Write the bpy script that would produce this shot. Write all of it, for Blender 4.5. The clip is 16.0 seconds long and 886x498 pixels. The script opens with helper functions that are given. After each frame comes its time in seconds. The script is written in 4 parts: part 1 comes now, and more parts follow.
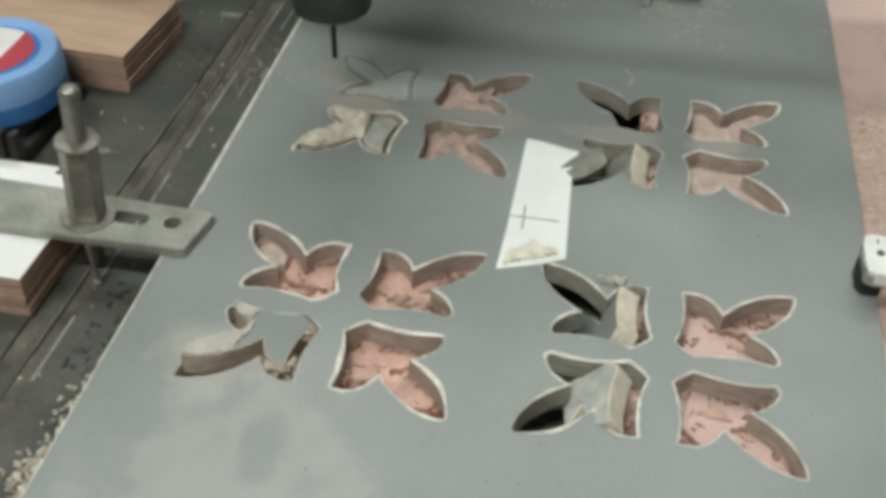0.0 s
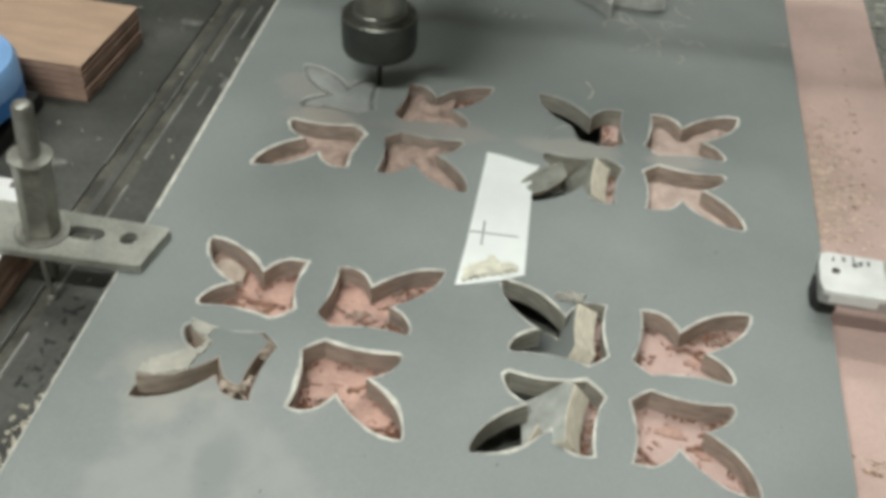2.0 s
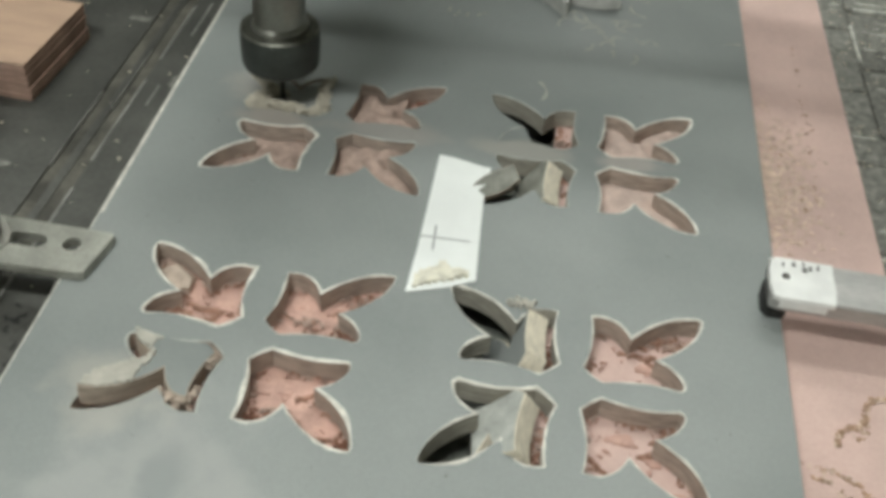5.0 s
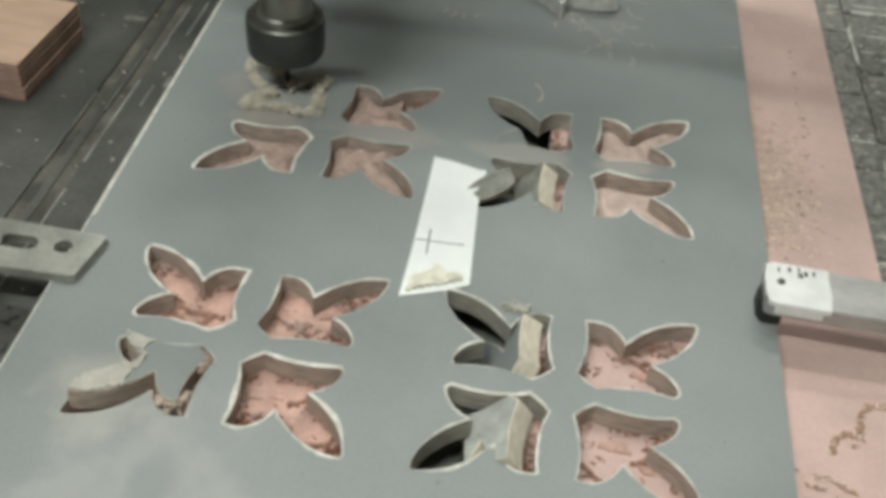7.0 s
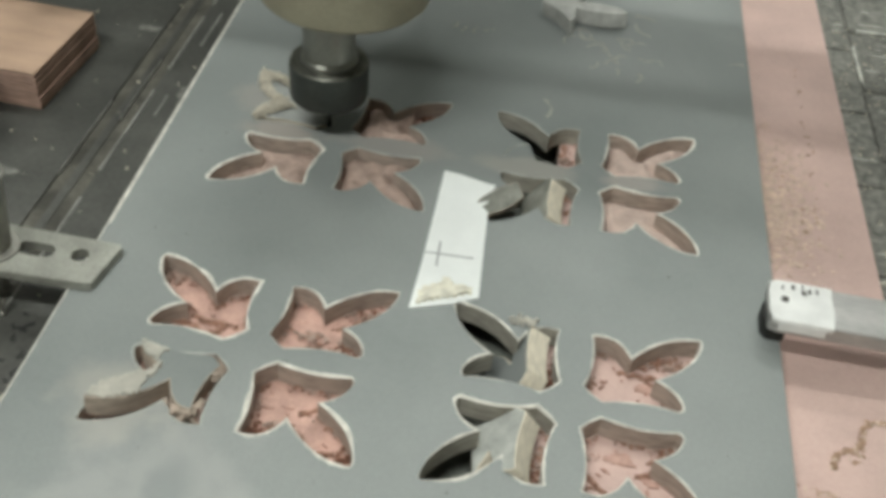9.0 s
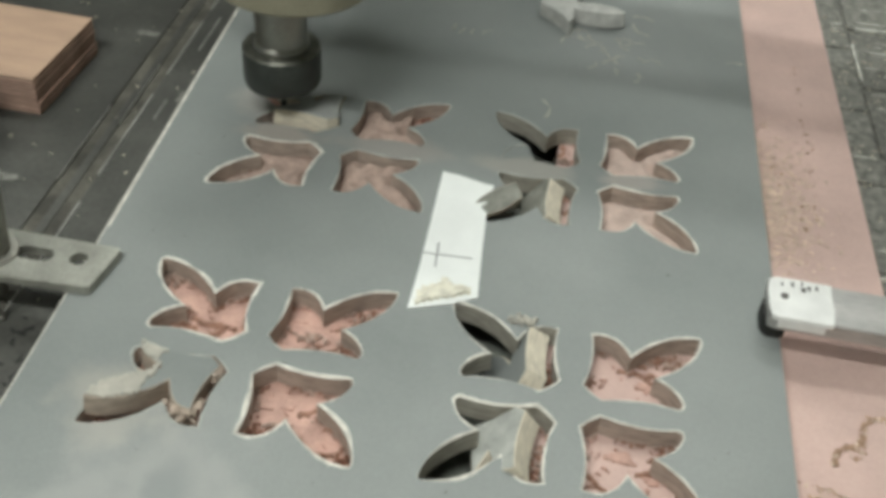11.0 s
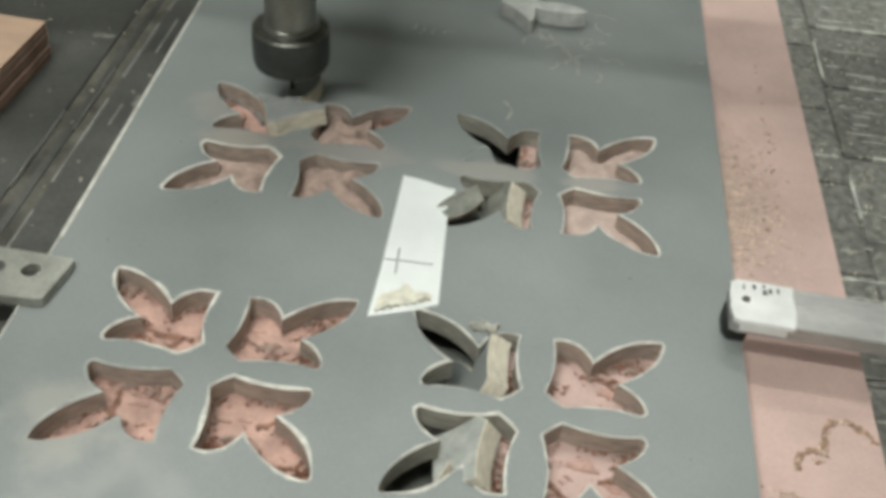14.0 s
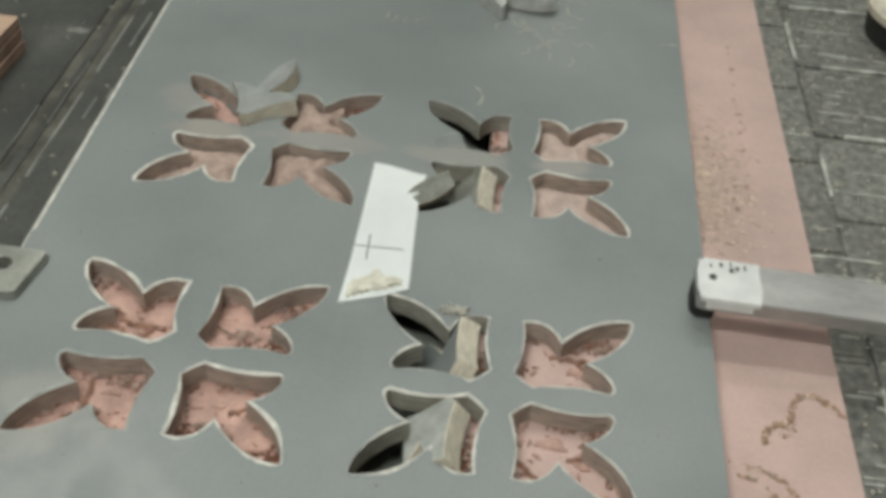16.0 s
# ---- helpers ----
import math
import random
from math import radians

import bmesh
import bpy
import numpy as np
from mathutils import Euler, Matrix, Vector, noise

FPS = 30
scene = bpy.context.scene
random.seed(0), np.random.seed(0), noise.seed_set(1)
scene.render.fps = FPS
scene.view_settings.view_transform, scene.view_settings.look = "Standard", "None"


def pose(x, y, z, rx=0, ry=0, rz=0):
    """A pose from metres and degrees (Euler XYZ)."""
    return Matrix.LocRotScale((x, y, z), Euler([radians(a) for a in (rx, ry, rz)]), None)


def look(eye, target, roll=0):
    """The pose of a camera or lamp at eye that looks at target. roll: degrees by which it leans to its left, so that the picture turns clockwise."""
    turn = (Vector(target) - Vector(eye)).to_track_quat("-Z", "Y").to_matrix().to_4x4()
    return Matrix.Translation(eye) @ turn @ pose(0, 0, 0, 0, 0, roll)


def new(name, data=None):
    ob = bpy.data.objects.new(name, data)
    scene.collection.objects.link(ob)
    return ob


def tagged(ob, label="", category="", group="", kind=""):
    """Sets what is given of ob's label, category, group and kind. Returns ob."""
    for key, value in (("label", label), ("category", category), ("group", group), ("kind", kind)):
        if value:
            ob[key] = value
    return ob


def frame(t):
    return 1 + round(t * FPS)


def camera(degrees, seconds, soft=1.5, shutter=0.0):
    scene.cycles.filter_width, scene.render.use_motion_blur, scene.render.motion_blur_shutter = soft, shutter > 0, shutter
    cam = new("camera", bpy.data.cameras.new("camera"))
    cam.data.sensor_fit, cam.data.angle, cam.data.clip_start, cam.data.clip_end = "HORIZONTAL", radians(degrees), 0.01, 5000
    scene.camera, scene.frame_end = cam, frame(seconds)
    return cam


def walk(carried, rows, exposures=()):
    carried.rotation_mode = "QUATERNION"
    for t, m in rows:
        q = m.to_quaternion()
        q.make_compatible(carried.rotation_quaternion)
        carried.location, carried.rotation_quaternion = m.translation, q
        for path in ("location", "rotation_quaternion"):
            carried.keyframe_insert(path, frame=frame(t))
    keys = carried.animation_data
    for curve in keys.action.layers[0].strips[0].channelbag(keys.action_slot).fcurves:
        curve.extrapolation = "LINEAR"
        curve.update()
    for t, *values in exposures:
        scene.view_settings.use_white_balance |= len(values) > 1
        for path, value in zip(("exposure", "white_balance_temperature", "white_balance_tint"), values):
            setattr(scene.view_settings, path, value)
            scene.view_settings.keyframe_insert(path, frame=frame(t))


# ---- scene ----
# camera: carried by someone who stands at the router table
cam = camera(45.0, 16.0, soft=4.5, shutter=0.5)
ROWS = [
    (0.0, 0.1415, -0.4428, 0.4401, 49.75, -1.07, 11.17),
    (0.5, 0.1398, -0.4372, 0.4462, 49.73, -1.66, 10.63),
    (1.0, 0.1473, -0.4370, 0.4464, 49.59, -2.09, 10.36),
    (1.5, 0.1478, -0.4351, 0.4493, 49.60, -1.93, 10.28),
    (2.0, 0.1458, -0.4324, 0.4488, 49.59, -2.22, 9.97),
    (2.5, 0.1467, -0.4282, 0.4472, 49.33, -2.38, 9.71),
    (3.0, 0.1482, -0.4288, 0.4459, 49.30, -2.53, 9.72),
    (3.5, 0.1549, -0.4283, 0.4491, 49.25, -2.27, 9.42),
    (4.0, 0.1576, -0.4251, 0.4518, 49.17, -2.81, 9.16),
    (4.5, 0.1555, -0.4188, 0.4509, 48.99, -2.94, 8.76),
    (5.0, 0.1514, -0.4184, 0.4531, 48.99, -3.42, 8.41),
    (7.5, 0.1537, -0.4120, 0.4539, 48.83, -3.81, 8.62),
    (8.0, 0.1478, -0.4165, 0.4628, 48.99, -4.27, 9.04),
    (10.5, 0.1492, -0.4201, 0.4649, 49.29, -3.79, 9.03),
    (11.0, 0.1525, -0.4204, 0.4617, 49.45, -3.61, 8.89),
    (11.5, 0.1563, -0.4149, 0.4589, 49.24, -3.79, 8.41),
    (12.0, 0.1619, -0.4076, 0.4601, 48.98, -3.85, 7.95),
    (12.5, 0.1641, -0.4077, 0.4604, 49.01, -3.88, 7.64),
    (13.0, 0.1628, -0.4084, 0.4634, 49.04, -4.05, 7.43),
    (13.5, 0.1603, -0.4099, 0.4642, 49.16, -4.16, 7.35),
    (14.0, 0.1578, -0.4081, 0.4635, 49.18, -4.09, 7.28),
    (14.5, 0.1599, -0.4058, 0.4642, 49.17, -4.01, 6.90),
    (15.0, 0.1648, -0.4084, 0.4677, 49.14, -3.84, 6.74),
    (15.5, 0.1731, -0.4106, 0.4642, 49.18, -3.58, 6.49),
    (16.0, 0.1758, -0.4133, 0.4649, 48.79, -3.31, 6.37),
]
EXPOSURES = [(0.0, 0.0), (15.0, 0.0), (15.5, -0.12), (16.0, -0.27)]
walk(cam, [(t, pose(x, y, z, rx, ry, rz)) for t, x, y, z, rx, ry, rz in ROWS], EXPOSURES)

# ---- light ----
world = bpy.data.worlds.new("workshop_air")
scene.world = world
world.use_nodes = True
world.node_tree.nodes["Background"].inputs["Color"].default_value = (0.92, 1.0, 0.95, 1)
world.node_tree.nodes["Background"].inputs["Strength"].default_value = 0.5
scene.view_settings.exposure = 0.0


def area_lamp(name, eye, target, sx, sy, watts, colour):
    data = bpy.data.lights.new(name, "AREA")
    data.shape, data.size, data.size_y, data.energy, data.color = "RECTANGLE", sx, sy, watts, colour
    ob = new(name, data)
    ob.matrix_world = look(eye, target)
    return ob


LAMP_MAIN = (-0.35, 0.85, 2.15)
LAMP_BACK = (-0.40, -1.0, 2.15)
FILL_FAR = (0.55, 1.75, 2.15)
area_lamp("lamp_over_table", LAMP_MAIN, (-0.35, 0.85, 0), 1.2, 0.12, 12, (0.97, 1.0, 0.97))
area_lamp("lamp_behind", LAMP_BACK, (-0.40, -1.0, 0), 1.2, 0.10, 39.5, (0.97, 1.0, 0.97))
# unseen fill lamp, added to lift the far part of the table
area_lamp("lamp_far", FILL_FAR, (0.55, 1.75, 0), 1.2, 0.28, 12, (0.97, 1.0, 0.97))

# ---- materials ----


def material(name, colour, rough=0.6, metal=0.0, scale=60, vary=0.15, bump=0.1, fine=400, tint=None, spec=0.4, per_object=0.0, stretch=(1, 1, 1)):
    """A surface with broad stains, fine grain and slight relief."""
    m = bpy.data.materials.new(name)
    m.use_nodes = True
    nt = m.node_tree
    bs = nt.nodes["Principled BSDF"]
    bs.inputs["Roughness"].default_value, bs.inputs["Metallic"].default_value = rough, metal
    bs.inputs["Specular IOR Level"].default_value = spec
    tc = nt.nodes.new("ShaderNodeTexCoord")
    mp = nt.nodes.new("ShaderNodeMapping")
    mp.inputs["Scale"].default_value = stretch
    nt.links.new(tc.outputs["Object"], mp.inputs["Vector"])
    broad, grain = nt.nodes.new("ShaderNodeTexNoise"), nt.nodes.new("ShaderNodeTexNoise")
    for n, s, d in ((broad, scale, 4), (grain, fine, 3)):
        n.inputs["Scale"].default_value, n.inputs["Detail"].default_value = s, d
        nt.links.new(mp.outputs["Vector"], n.inputs["Vector"])
    ramp = nt.nodes.new("ShaderNodeValToRGB")
    dark = tuple(c * (1 - vary) for c in colour) if tint is None else tint
    ramp.color_ramp.elements[0].position, ramp.color_ramp.elements[1].position = 0.33, 0.67
    ramp.color_ramp.elements[0].color = (*dark, 1)
    ramp.color_ramp.elements[1].color = (*[min(1, c * (1 + vary * 0.6)) for c in colour], 1)
    nt.links.new(broad.outputs["Fac"], ramp.inputs["Fac"])
    mix = nt.nodes.new("ShaderNodeMix")
    mix.data_type, mix.blend_type = "RGBA", "OVERLAY"
    mix.inputs["Factor"].default_value = min(0.6, vary * 1.5)
    nt.links.new(ramp.outputs["Color"], mix.inputs["A"])
    grey = nt.nodes.new("ShaderNodeRGBToBW")
    nt.links.new(grain.outputs["Color"], grey.inputs["Color"])
    nt.links.new(grey.outputs["Val"], mix.inputs["B"])
    out = mix.outputs["Result"]
    if per_object:
        info = nt.nodes.new("ShaderNodeObjectInfo")
        hsv = nt.nodes.new("ShaderNodeHueSaturation")
        rng = nt.nodes.new("ShaderNodeMapRange")
        rng.inputs["To Min"].default_value, rng.inputs["To Max"].default_value = 1 - per_object, 1 + per_object
        nt.links.new(info.outputs["Random"], rng.inputs["Value"])
        nt.links.new(rng.outputs["Result"], hsv.inputs["Value"])
        nt.links.new(out, hsv.inputs["Color"])
        out = hsv.outputs["Color"]
    nt.links.new(out, bs.inputs["Base Color"])
    rr = nt.nodes.new("ShaderNodeMapRange")
    rr.inputs["To Min"].default_value, rr.inputs["To Max"].default_value = max(0.05, rough - 0.12), min(1, rough + 0.12)
    nt.links.new(broad.outputs["Fac"], rr.inputs["Value"])
    nt.links.new(rr.outputs["Result"], bs.inputs["Roughness"])
    if bump:
        bp = nt.nodes.new("ShaderNodeBump")
        bp.inputs["Strength"].default_value, bp.inputs["Distance"].default_value = bump, 0.0006
        nt.links.new(grain.outputs["Fac"], bp.inputs["Height"])
        nt.links.new(bp.outputs["Normal"], bs.inputs["Normal"])
    return m


def glow(name, colour, strength):
    m = bpy.data.materials.new(name)
    m.use_nodes = True
    bs = m.node_tree.nodes["Principled BSDF"]
    bs.inputs["Emission Color"].default_value, bs.inputs["Emission Strength"].default_value = (*colour, 1), strength
    return m


GREY = material("grey_laminate", (0.260, 0.276, 0.263), 0.43, scale=6, vary=0.13, bump=0.12, fine=700, tint=(0.207, 0.224, 0.216), spec=0.35)


def wiped_area(m, spots):
    """Tints the laminate: paler or darker areas with wavering edges, one a painted lamp reflection. Rows: middle, half
    width, half length, colour, strength.
    """
    nt = m.node_tree
    bs = nt.nodes["Principled BSDF"]
    out = bs.inputs["Base Color"].links[0].from_socket
    tc, wav = nt.nodes.new("ShaderNodeTexCoord"), nt.nodes.new("ShaderNodeTexNoise")
    wav.inputs["Scale"].default_value, wav.inputs["Detail"].default_value = 30, 4
    nt.links.new(tc.outputs["Object"], wav.inputs["Vector"])
    deep = nt.nodes.new("ShaderNodeMapRange")
    for key, value in (("From Min", 0.25), ("From Max", 0.75), ("To Min", 0.0), ("To Max", 1.1)):
        deep.inputs[key].default_value = value
    nt.links.new(wav.outputs["Fac"], deep.inputs["Value"])
    for x, y, w, ln, colour, strength in spots:
        mp = nt.nodes.new("ShaderNodeMapping")
        mp.inputs["Location"].default_value, mp.inputs["Scale"].default_value = (-x / w, -y / ln, 0), (1 / w, 1 / ln, 0)
        nt.links.new(tc.outputs["Object"], mp.inputs["Vector"])
        size = nt.nodes.new("ShaderNodeVectorMath")
        size.operation = "LENGTH"
        nt.links.new(mp.outputs["Vector"], size.inputs[0])
        add = nt.nodes.new("ShaderNodeMath")
        add.operation = "ADD"
        nt.links.new(size.outputs["Value"], add.inputs[0])
        nt.links.new(deep.outputs["Result"], add.inputs[1])
        rng = nt.nodes.new("ShaderNodeMapRange")
        rng.interpolation_type = "SMOOTHSTEP"
        for key, value in (("From Min", 1.05), ("From Max", 1.85), ("To Min", strength), ("To Max", 0.0)):
            rng.inputs[key].default_value = value
        nt.links.new(add.outputs["Value"], rng.inputs["Value"])
        mix = nt.nodes.new("ShaderNodeMix")
        mix.data_type = "RGBA"
        mix.inputs["B"].default_value = (*colour, 1)
        nt.links.new(rng.outputs["Result"], mix.inputs["Factor"])
        nt.links.new(out, mix.inputs["A"])
        out = mix.outputs["Result"]
    nt.links.new(out, bs.inputs["Base Color"])


# first row paints a lamp's reflection, the second a darker blotch in it
wiped_area(GREY, [(-0.02, -0.150, 0.070, 0.085, (0.36, 0.365, 0.345), 0.7), (-0.012, -0.110, 0.013, 0.022, (0.235, 0.252, 0.245), 0.75), (0.20, -0.18, 0.09, 0.04, (0.33, 0.335, 0.325), 0.35), (0.10, 0.33, 0.10, 0.035, (0.22, 0.235, 0.225), 0.4),
                  (0.045, 0.224, 0.044, 0.016, (0.37, 0.33, 0.295), 0.5), (-0.040, 0.222, 0.040, 0.012, (0.38, 0.335, 0.29), 0.7), (0.145, 0.223, 0.040, 0.013, (0.36, 0.34, 0.30), 0.6),
                  (0.226, 0.223, 0.028, 0.010, (0.42, 0.375, 0.335), 0.6), (-0.060, -0.052, 0.030, 0.030, (0.40, 0.385, 0.34), 0.6), (-0.055, 0.258, 0.035, 0.020, (0.36, 0.335, 0.30), 0.5)])
RIM = material("frayed_bare_edge", (0.68, 0.655, 0.585), 0.85, scale=110, vary=0.30, bump=0.5, fine=900)
# hole walls: the cream core darkened for shade, pinkish from the board's bounce
CORE_SHADED = material("shaded_board_core", (0.455, 0.375, 0.315), 0.85, scale=90, vary=0.25, bump=0.5, fine=900, stretch=(1, 1, 4))
# the same core in shade, greyer where no pink board bounces light
CORE_SHADED_GREY = material("shaded_grey_core", (0.37, 0.35, 0.295), 0.85, scale=90, vary=0.25, bump=0.5, fine=900, stretch=(1, 1, 4))
CREAM = material("pale_board_core", (0.66, 0.60, 0.48), 0.8, scale=120, vary=0.2, bump=0.4, fine=900, stretch=(1, 1, 4))
# cream cut side darkened for the shade it stands in
SIDE_SHADED = material("shaded_cut_side", (0.47, 0.395, 0.32), 0.85, scale=110, vary=0.25, bump=0.5, fine=900, stretch=(1, 1, 4))
FILM = material("fine_pale_dust", (0.46, 0.44, 0.38), 0.95, scale=120, vary=0.15, bump=0.5, fine=800)
# dust-covered laminate; also the light painted on the sunk piece's top
DUSTY_LIT = material("dusty_lit_laminate", (0.40, 0.41, 0.375), 0.75, scale=70, vary=0.25, bump=0.3, fine=600)
# laminate made paler for dust and for light on the loose piece
LEAF_LIT = material("lit_leaf_laminate", (0.315, 0.325, 0.305), 0.6, scale=50, vary=0.18, bump=0.2, fine=600)
# groove floor coloured darker than panel and core, for shade in the cut
GROOVE_SHADED = material("shaded_groove", (0.205, 0.215, 0.205), 0.8, scale=90, vary=0.4, bump=0.5, fine=600)
LEAF_DIRTY = material("stained_laminate", (0.25, 0.25, 0.215), 0.7, scale=60, vary=0.4, bump=0.3, fine=600)
PALE_TOP = material("dusty_white_laminate", (0.56, 0.56, 0.525), 0.8, scale=80, vary=0.2, bump=0.4, fine=600)
PALE_PINK = material("pale_pink_dust", (0.55, 0.425, 0.365), 0.9, scale=90, vary=0.2, bump=0.6, fine=600)
TAN_DUST = material("tan_sawdust", (0.50, 0.41, 0.335), 0.95, scale=120, vary=0.2, bump=0.7, fine=600)
PINK_DUST = material("dusty_pink", (0.44, 0.325, 0.272), 0.9, scale=110, vary=0.28, bump=0.6, fine=600)
PINK = material("pink_spoil_board", (0.550, 0.350, 0.288), 0.75, scale=55, vary=0.26, bump=0.2, fine=500)
PINK_OPEN = material("pale_pink_open_board", (0.575, 0.415, 0.365), 0.8, scale=16, vary=0.14, bump=0.3, fine=450)
# dark brown that stands in for shade in the cut-out ends
CORNER_SHADE = material("corner_shade_brown", (0.24, 0.115, 0.075), 0.9, scale=200, vary=0.35, bump=0.5, fine=800)
CHIP = material("pale_wood_chips", (0.63, 0.49, 0.39), 0.9, scale=150, vary=0.3, bump=0.4, fine=800)
CHIP_MID = material("tan_wood_chips", (0.44, 0.29, 0.20), 0.9, scale=150, vary=0.35, bump=0.4, fine=800)
CHIP_DARK = material("brown_wood_chips", (0.34, 0.19, 0.135), 0.9, scale=150, vary=0.35, bump=0.4, fine=800)
DUST = material("cream_sawdust", (0.62, 0.565, 0.46), 0.95, scale=160, vary=0.25, bump=0.9, fine=700)
RIDGE_DUST = material("fresh_cream_chips", (0.55, 0.51, 0.42), 0.95, scale=160, vary=0.15, bump=0.5, fine=700)
SMEAR = material("dust_on_steel", (0.20, 0.20, 0.175), 0.8, scale=150, vary=0.4, bump=0.4, fine=500)
STEEL_DARK = material("dark_bed_steel", (0.090, 0.090, 0.080), 0.5, metal=0.1, scale=14, vary=0.35, bump=0.25, fine=300)
GRIME = material("oily_grime", (0.105, 0.100, 0.082), 0.8, scale=40, vary=0.5, bump=0.4, fine=300)
SLOT = material("dusty_trough", (0.18, 0.19, 0.165), 0.8, scale=40, vary=0.5, bump=0.4, fine=300)
STEEL_EDGE = material("bright_worn_steel", (0.36, 0.36, 0.33), 0.45, metal=0.3, scale=60, vary=0.4, bump=0.2, fine=500, stretch=(1, 0.3, 1))
PAD = material("scuffed_bed_pad", (0.205, 0.202, 0.178), 0.75, scale=120, vary=0.45, bump=0.6, fine=260, per_object=0.12)
PAD_EDGE = material("rubbed_pad_edge", (0.56, 0.56, 0.50), 0.7, scale=80, vary=0.5, bump=0.5, fine=300)
PLATE = material("galvanised_plate", (0.40, 0.40, 0.35), 0.5, metal=0.45, scale=40, vary=0.25, bump=0.2, fine=400)
BOLT = material("zinc_bolt", (0.36, 0.35, 0.31), 0.4, metal=0.7, scale=70, vary=0.25, bump=0.2, fine=500)
NUT = material("black_oxide_nut", (0.055, 0.062, 0.055), 0.5, metal=0.2, scale=50, vary=0.3, bump=0.1, fine=500)
NUT_EDGE = material("worn_nut_edge", (0.20, 0.20, 0.17), 0.35, metal=0.7, scale=90, vary=0.4, bump=0.1, fine=500)
SHANK = material("ground_spindle_steel", (0.38, 0.38, 0.34), 0.34, metal=0.75, scale=40, vary=0.2, bump=0.05, fine=500)
HOUSING = material("khaki_housing", (0.30, 0.28, 0.20), 0.45, scale=30, vary=0.15, bump=0.1, fine=400)
CARBIDE = material("carbide_bit", (0.05, 0.05, 0.045), 0.35, metal=0.6, scale=90, vary=0.3, bump=0.1, fine=600)
CHROME = material("clamp_steel", (0.44, 0.43, 0.41), 0.42, metal=0.5, scale=50, vary=0.2, bump=0.1, fine=500, stretch=(0.3, 1, 1))
RUBBER = material("black_clamp_pad", (0.03, 0.03, 0.028), 0.7, scale=80, vary=0.4, bump=0.4, fine=500)
WHITE_TAPE = material("white_tape", (0.80, 0.80, 0.77), 0.6, scale=50, vary=0.10, bump=0.2, fine=500)
INK = material("faded_ink", (0.12, 0.11, 0.10), 0.8, scale=120, vary=0.5, bump=0)
PAPER = material("white_paper", (0.80, 0.82, 0.79), 0.7, scale=25, vary=0.06, bump=0.15, fine=300)
GLUE = material("yellowed_tape", (0.72, 0.69, 0.57), 0.6, scale=120, vary=0.25, bump=0.5, fine=500)
PENCIL = material("pencil_line", (0.10, 0.105, 0.10), 0.8, scale=300, vary=0.5, bump=0)
WOOD_TOP = material("tan_veneer", (0.50, 0.345, 0.245), 0.6, scale=18, vary=0.12, bump=0.15, fine=300, stretch=(1, 4, 1))
WOOD_EDGE = material("reddish_board_edge", (0.49, 0.325, 0.25), 0.85, scale=60, vary=0.25, bump=0.4, fine=500, stretch=(1, 1, 6), per_object=0.15)
WHITE_TOP = material("white_melamine", (0.78, 0.78, 0.76), 0.4, scale=20, vary=0.05, bump=0.05)
BLUE = material("blue_tape_roll", (0.05, 0.19, 0.50), 0.45, scale=30, vary=0.12, bump=0.1, fine=300)
BLUE_RING = material("pale_blue_side", (0.22, 0.40, 0.69), 0.5, scale=30, vary=0.12, bump=0.1)
LABEL_WHITE = material("label_white", (0.75, 0.74, 0.72), 0.5, scale=40, vary=0.06, bump=0)
LABEL_RED = material("label_red", (0.45, 0.06, 0.08), 0.5, scale=40, vary=0.1, bump=0)
# unseen room surfaces, lightened to bounce fill light onto the table
BOUNCE_WALL = material("pale_bounce_wall", (0.74, 0.75, 0.71), 0.9, scale=2, vary=0.1, bump=0.2, fine=60)
BOUNCE_FLOOR = material("grey_bounce_floor", (0.33, 0.33, 0.30), 0.8, scale=3, vary=0.25, bump=0.3, fine=80)
PAINT = material("machine_paint", (0.30, 0.31, 0.29), 0.5, scale=8, vary=0.15, bump=0.1)
TUBE = glow("lamp_diffuser", (0.95, 1.0, 0.93), 6.0)

# ---- mesh helpers ----


def obj(name, bm, mats, parent=None, label=""):
    me = bpy.data.meshes.new(name)
    bmesh.ops.recalc_face_normals(bm, faces=bm.faces)
    bm.to_mesh(me)
    bm.free()
    for m in mats if isinstance(mats, (list, tuple)) else [mats]:
        me.materials.append(m)
    ob = new(name, me)
    if parent is not None:
        ob.parent = parent
    return tagged(ob, label)


def part(name, bm, mats, parent, label=""):
    return obj(name, bm, mats, parent, label)


def smooth(ob, angle=35):
    for p in ob.data.polygons:
        p.use_smooth = True
    ob.data.set_sharp_from_angle(angle=radians(angle))
    return ob


def thing(name, m, label, category, group="", kind=""):
    ob = new(name)
    ob.empty_display_size = 0.01
    ob.matrix_world = m
    return tagged(ob, label, category, group, kind)


def box(x0, x1, y0, y1, z0, z1, bevel=0.0, segments=2, bm=None):
    bm2 = bmesh.new()
    bmesh.ops.create_cube(bm2, size=1)
    for v in bm2.verts:
        v.co = Vector(((x0 + x1) / 2 + v.co.x * (x1 - x0), (y0 + y1) / 2 + v.co.y * (y1 - y0), (z0 + z1) / 2 + v.co.z * (z1 - z0)))
    if bevel:
        bmesh.ops.bevel(bm2, geom=bm2.edges[:], offset=bevel, segments=segments, affect="EDGES", profile=0.6)
    return bm2


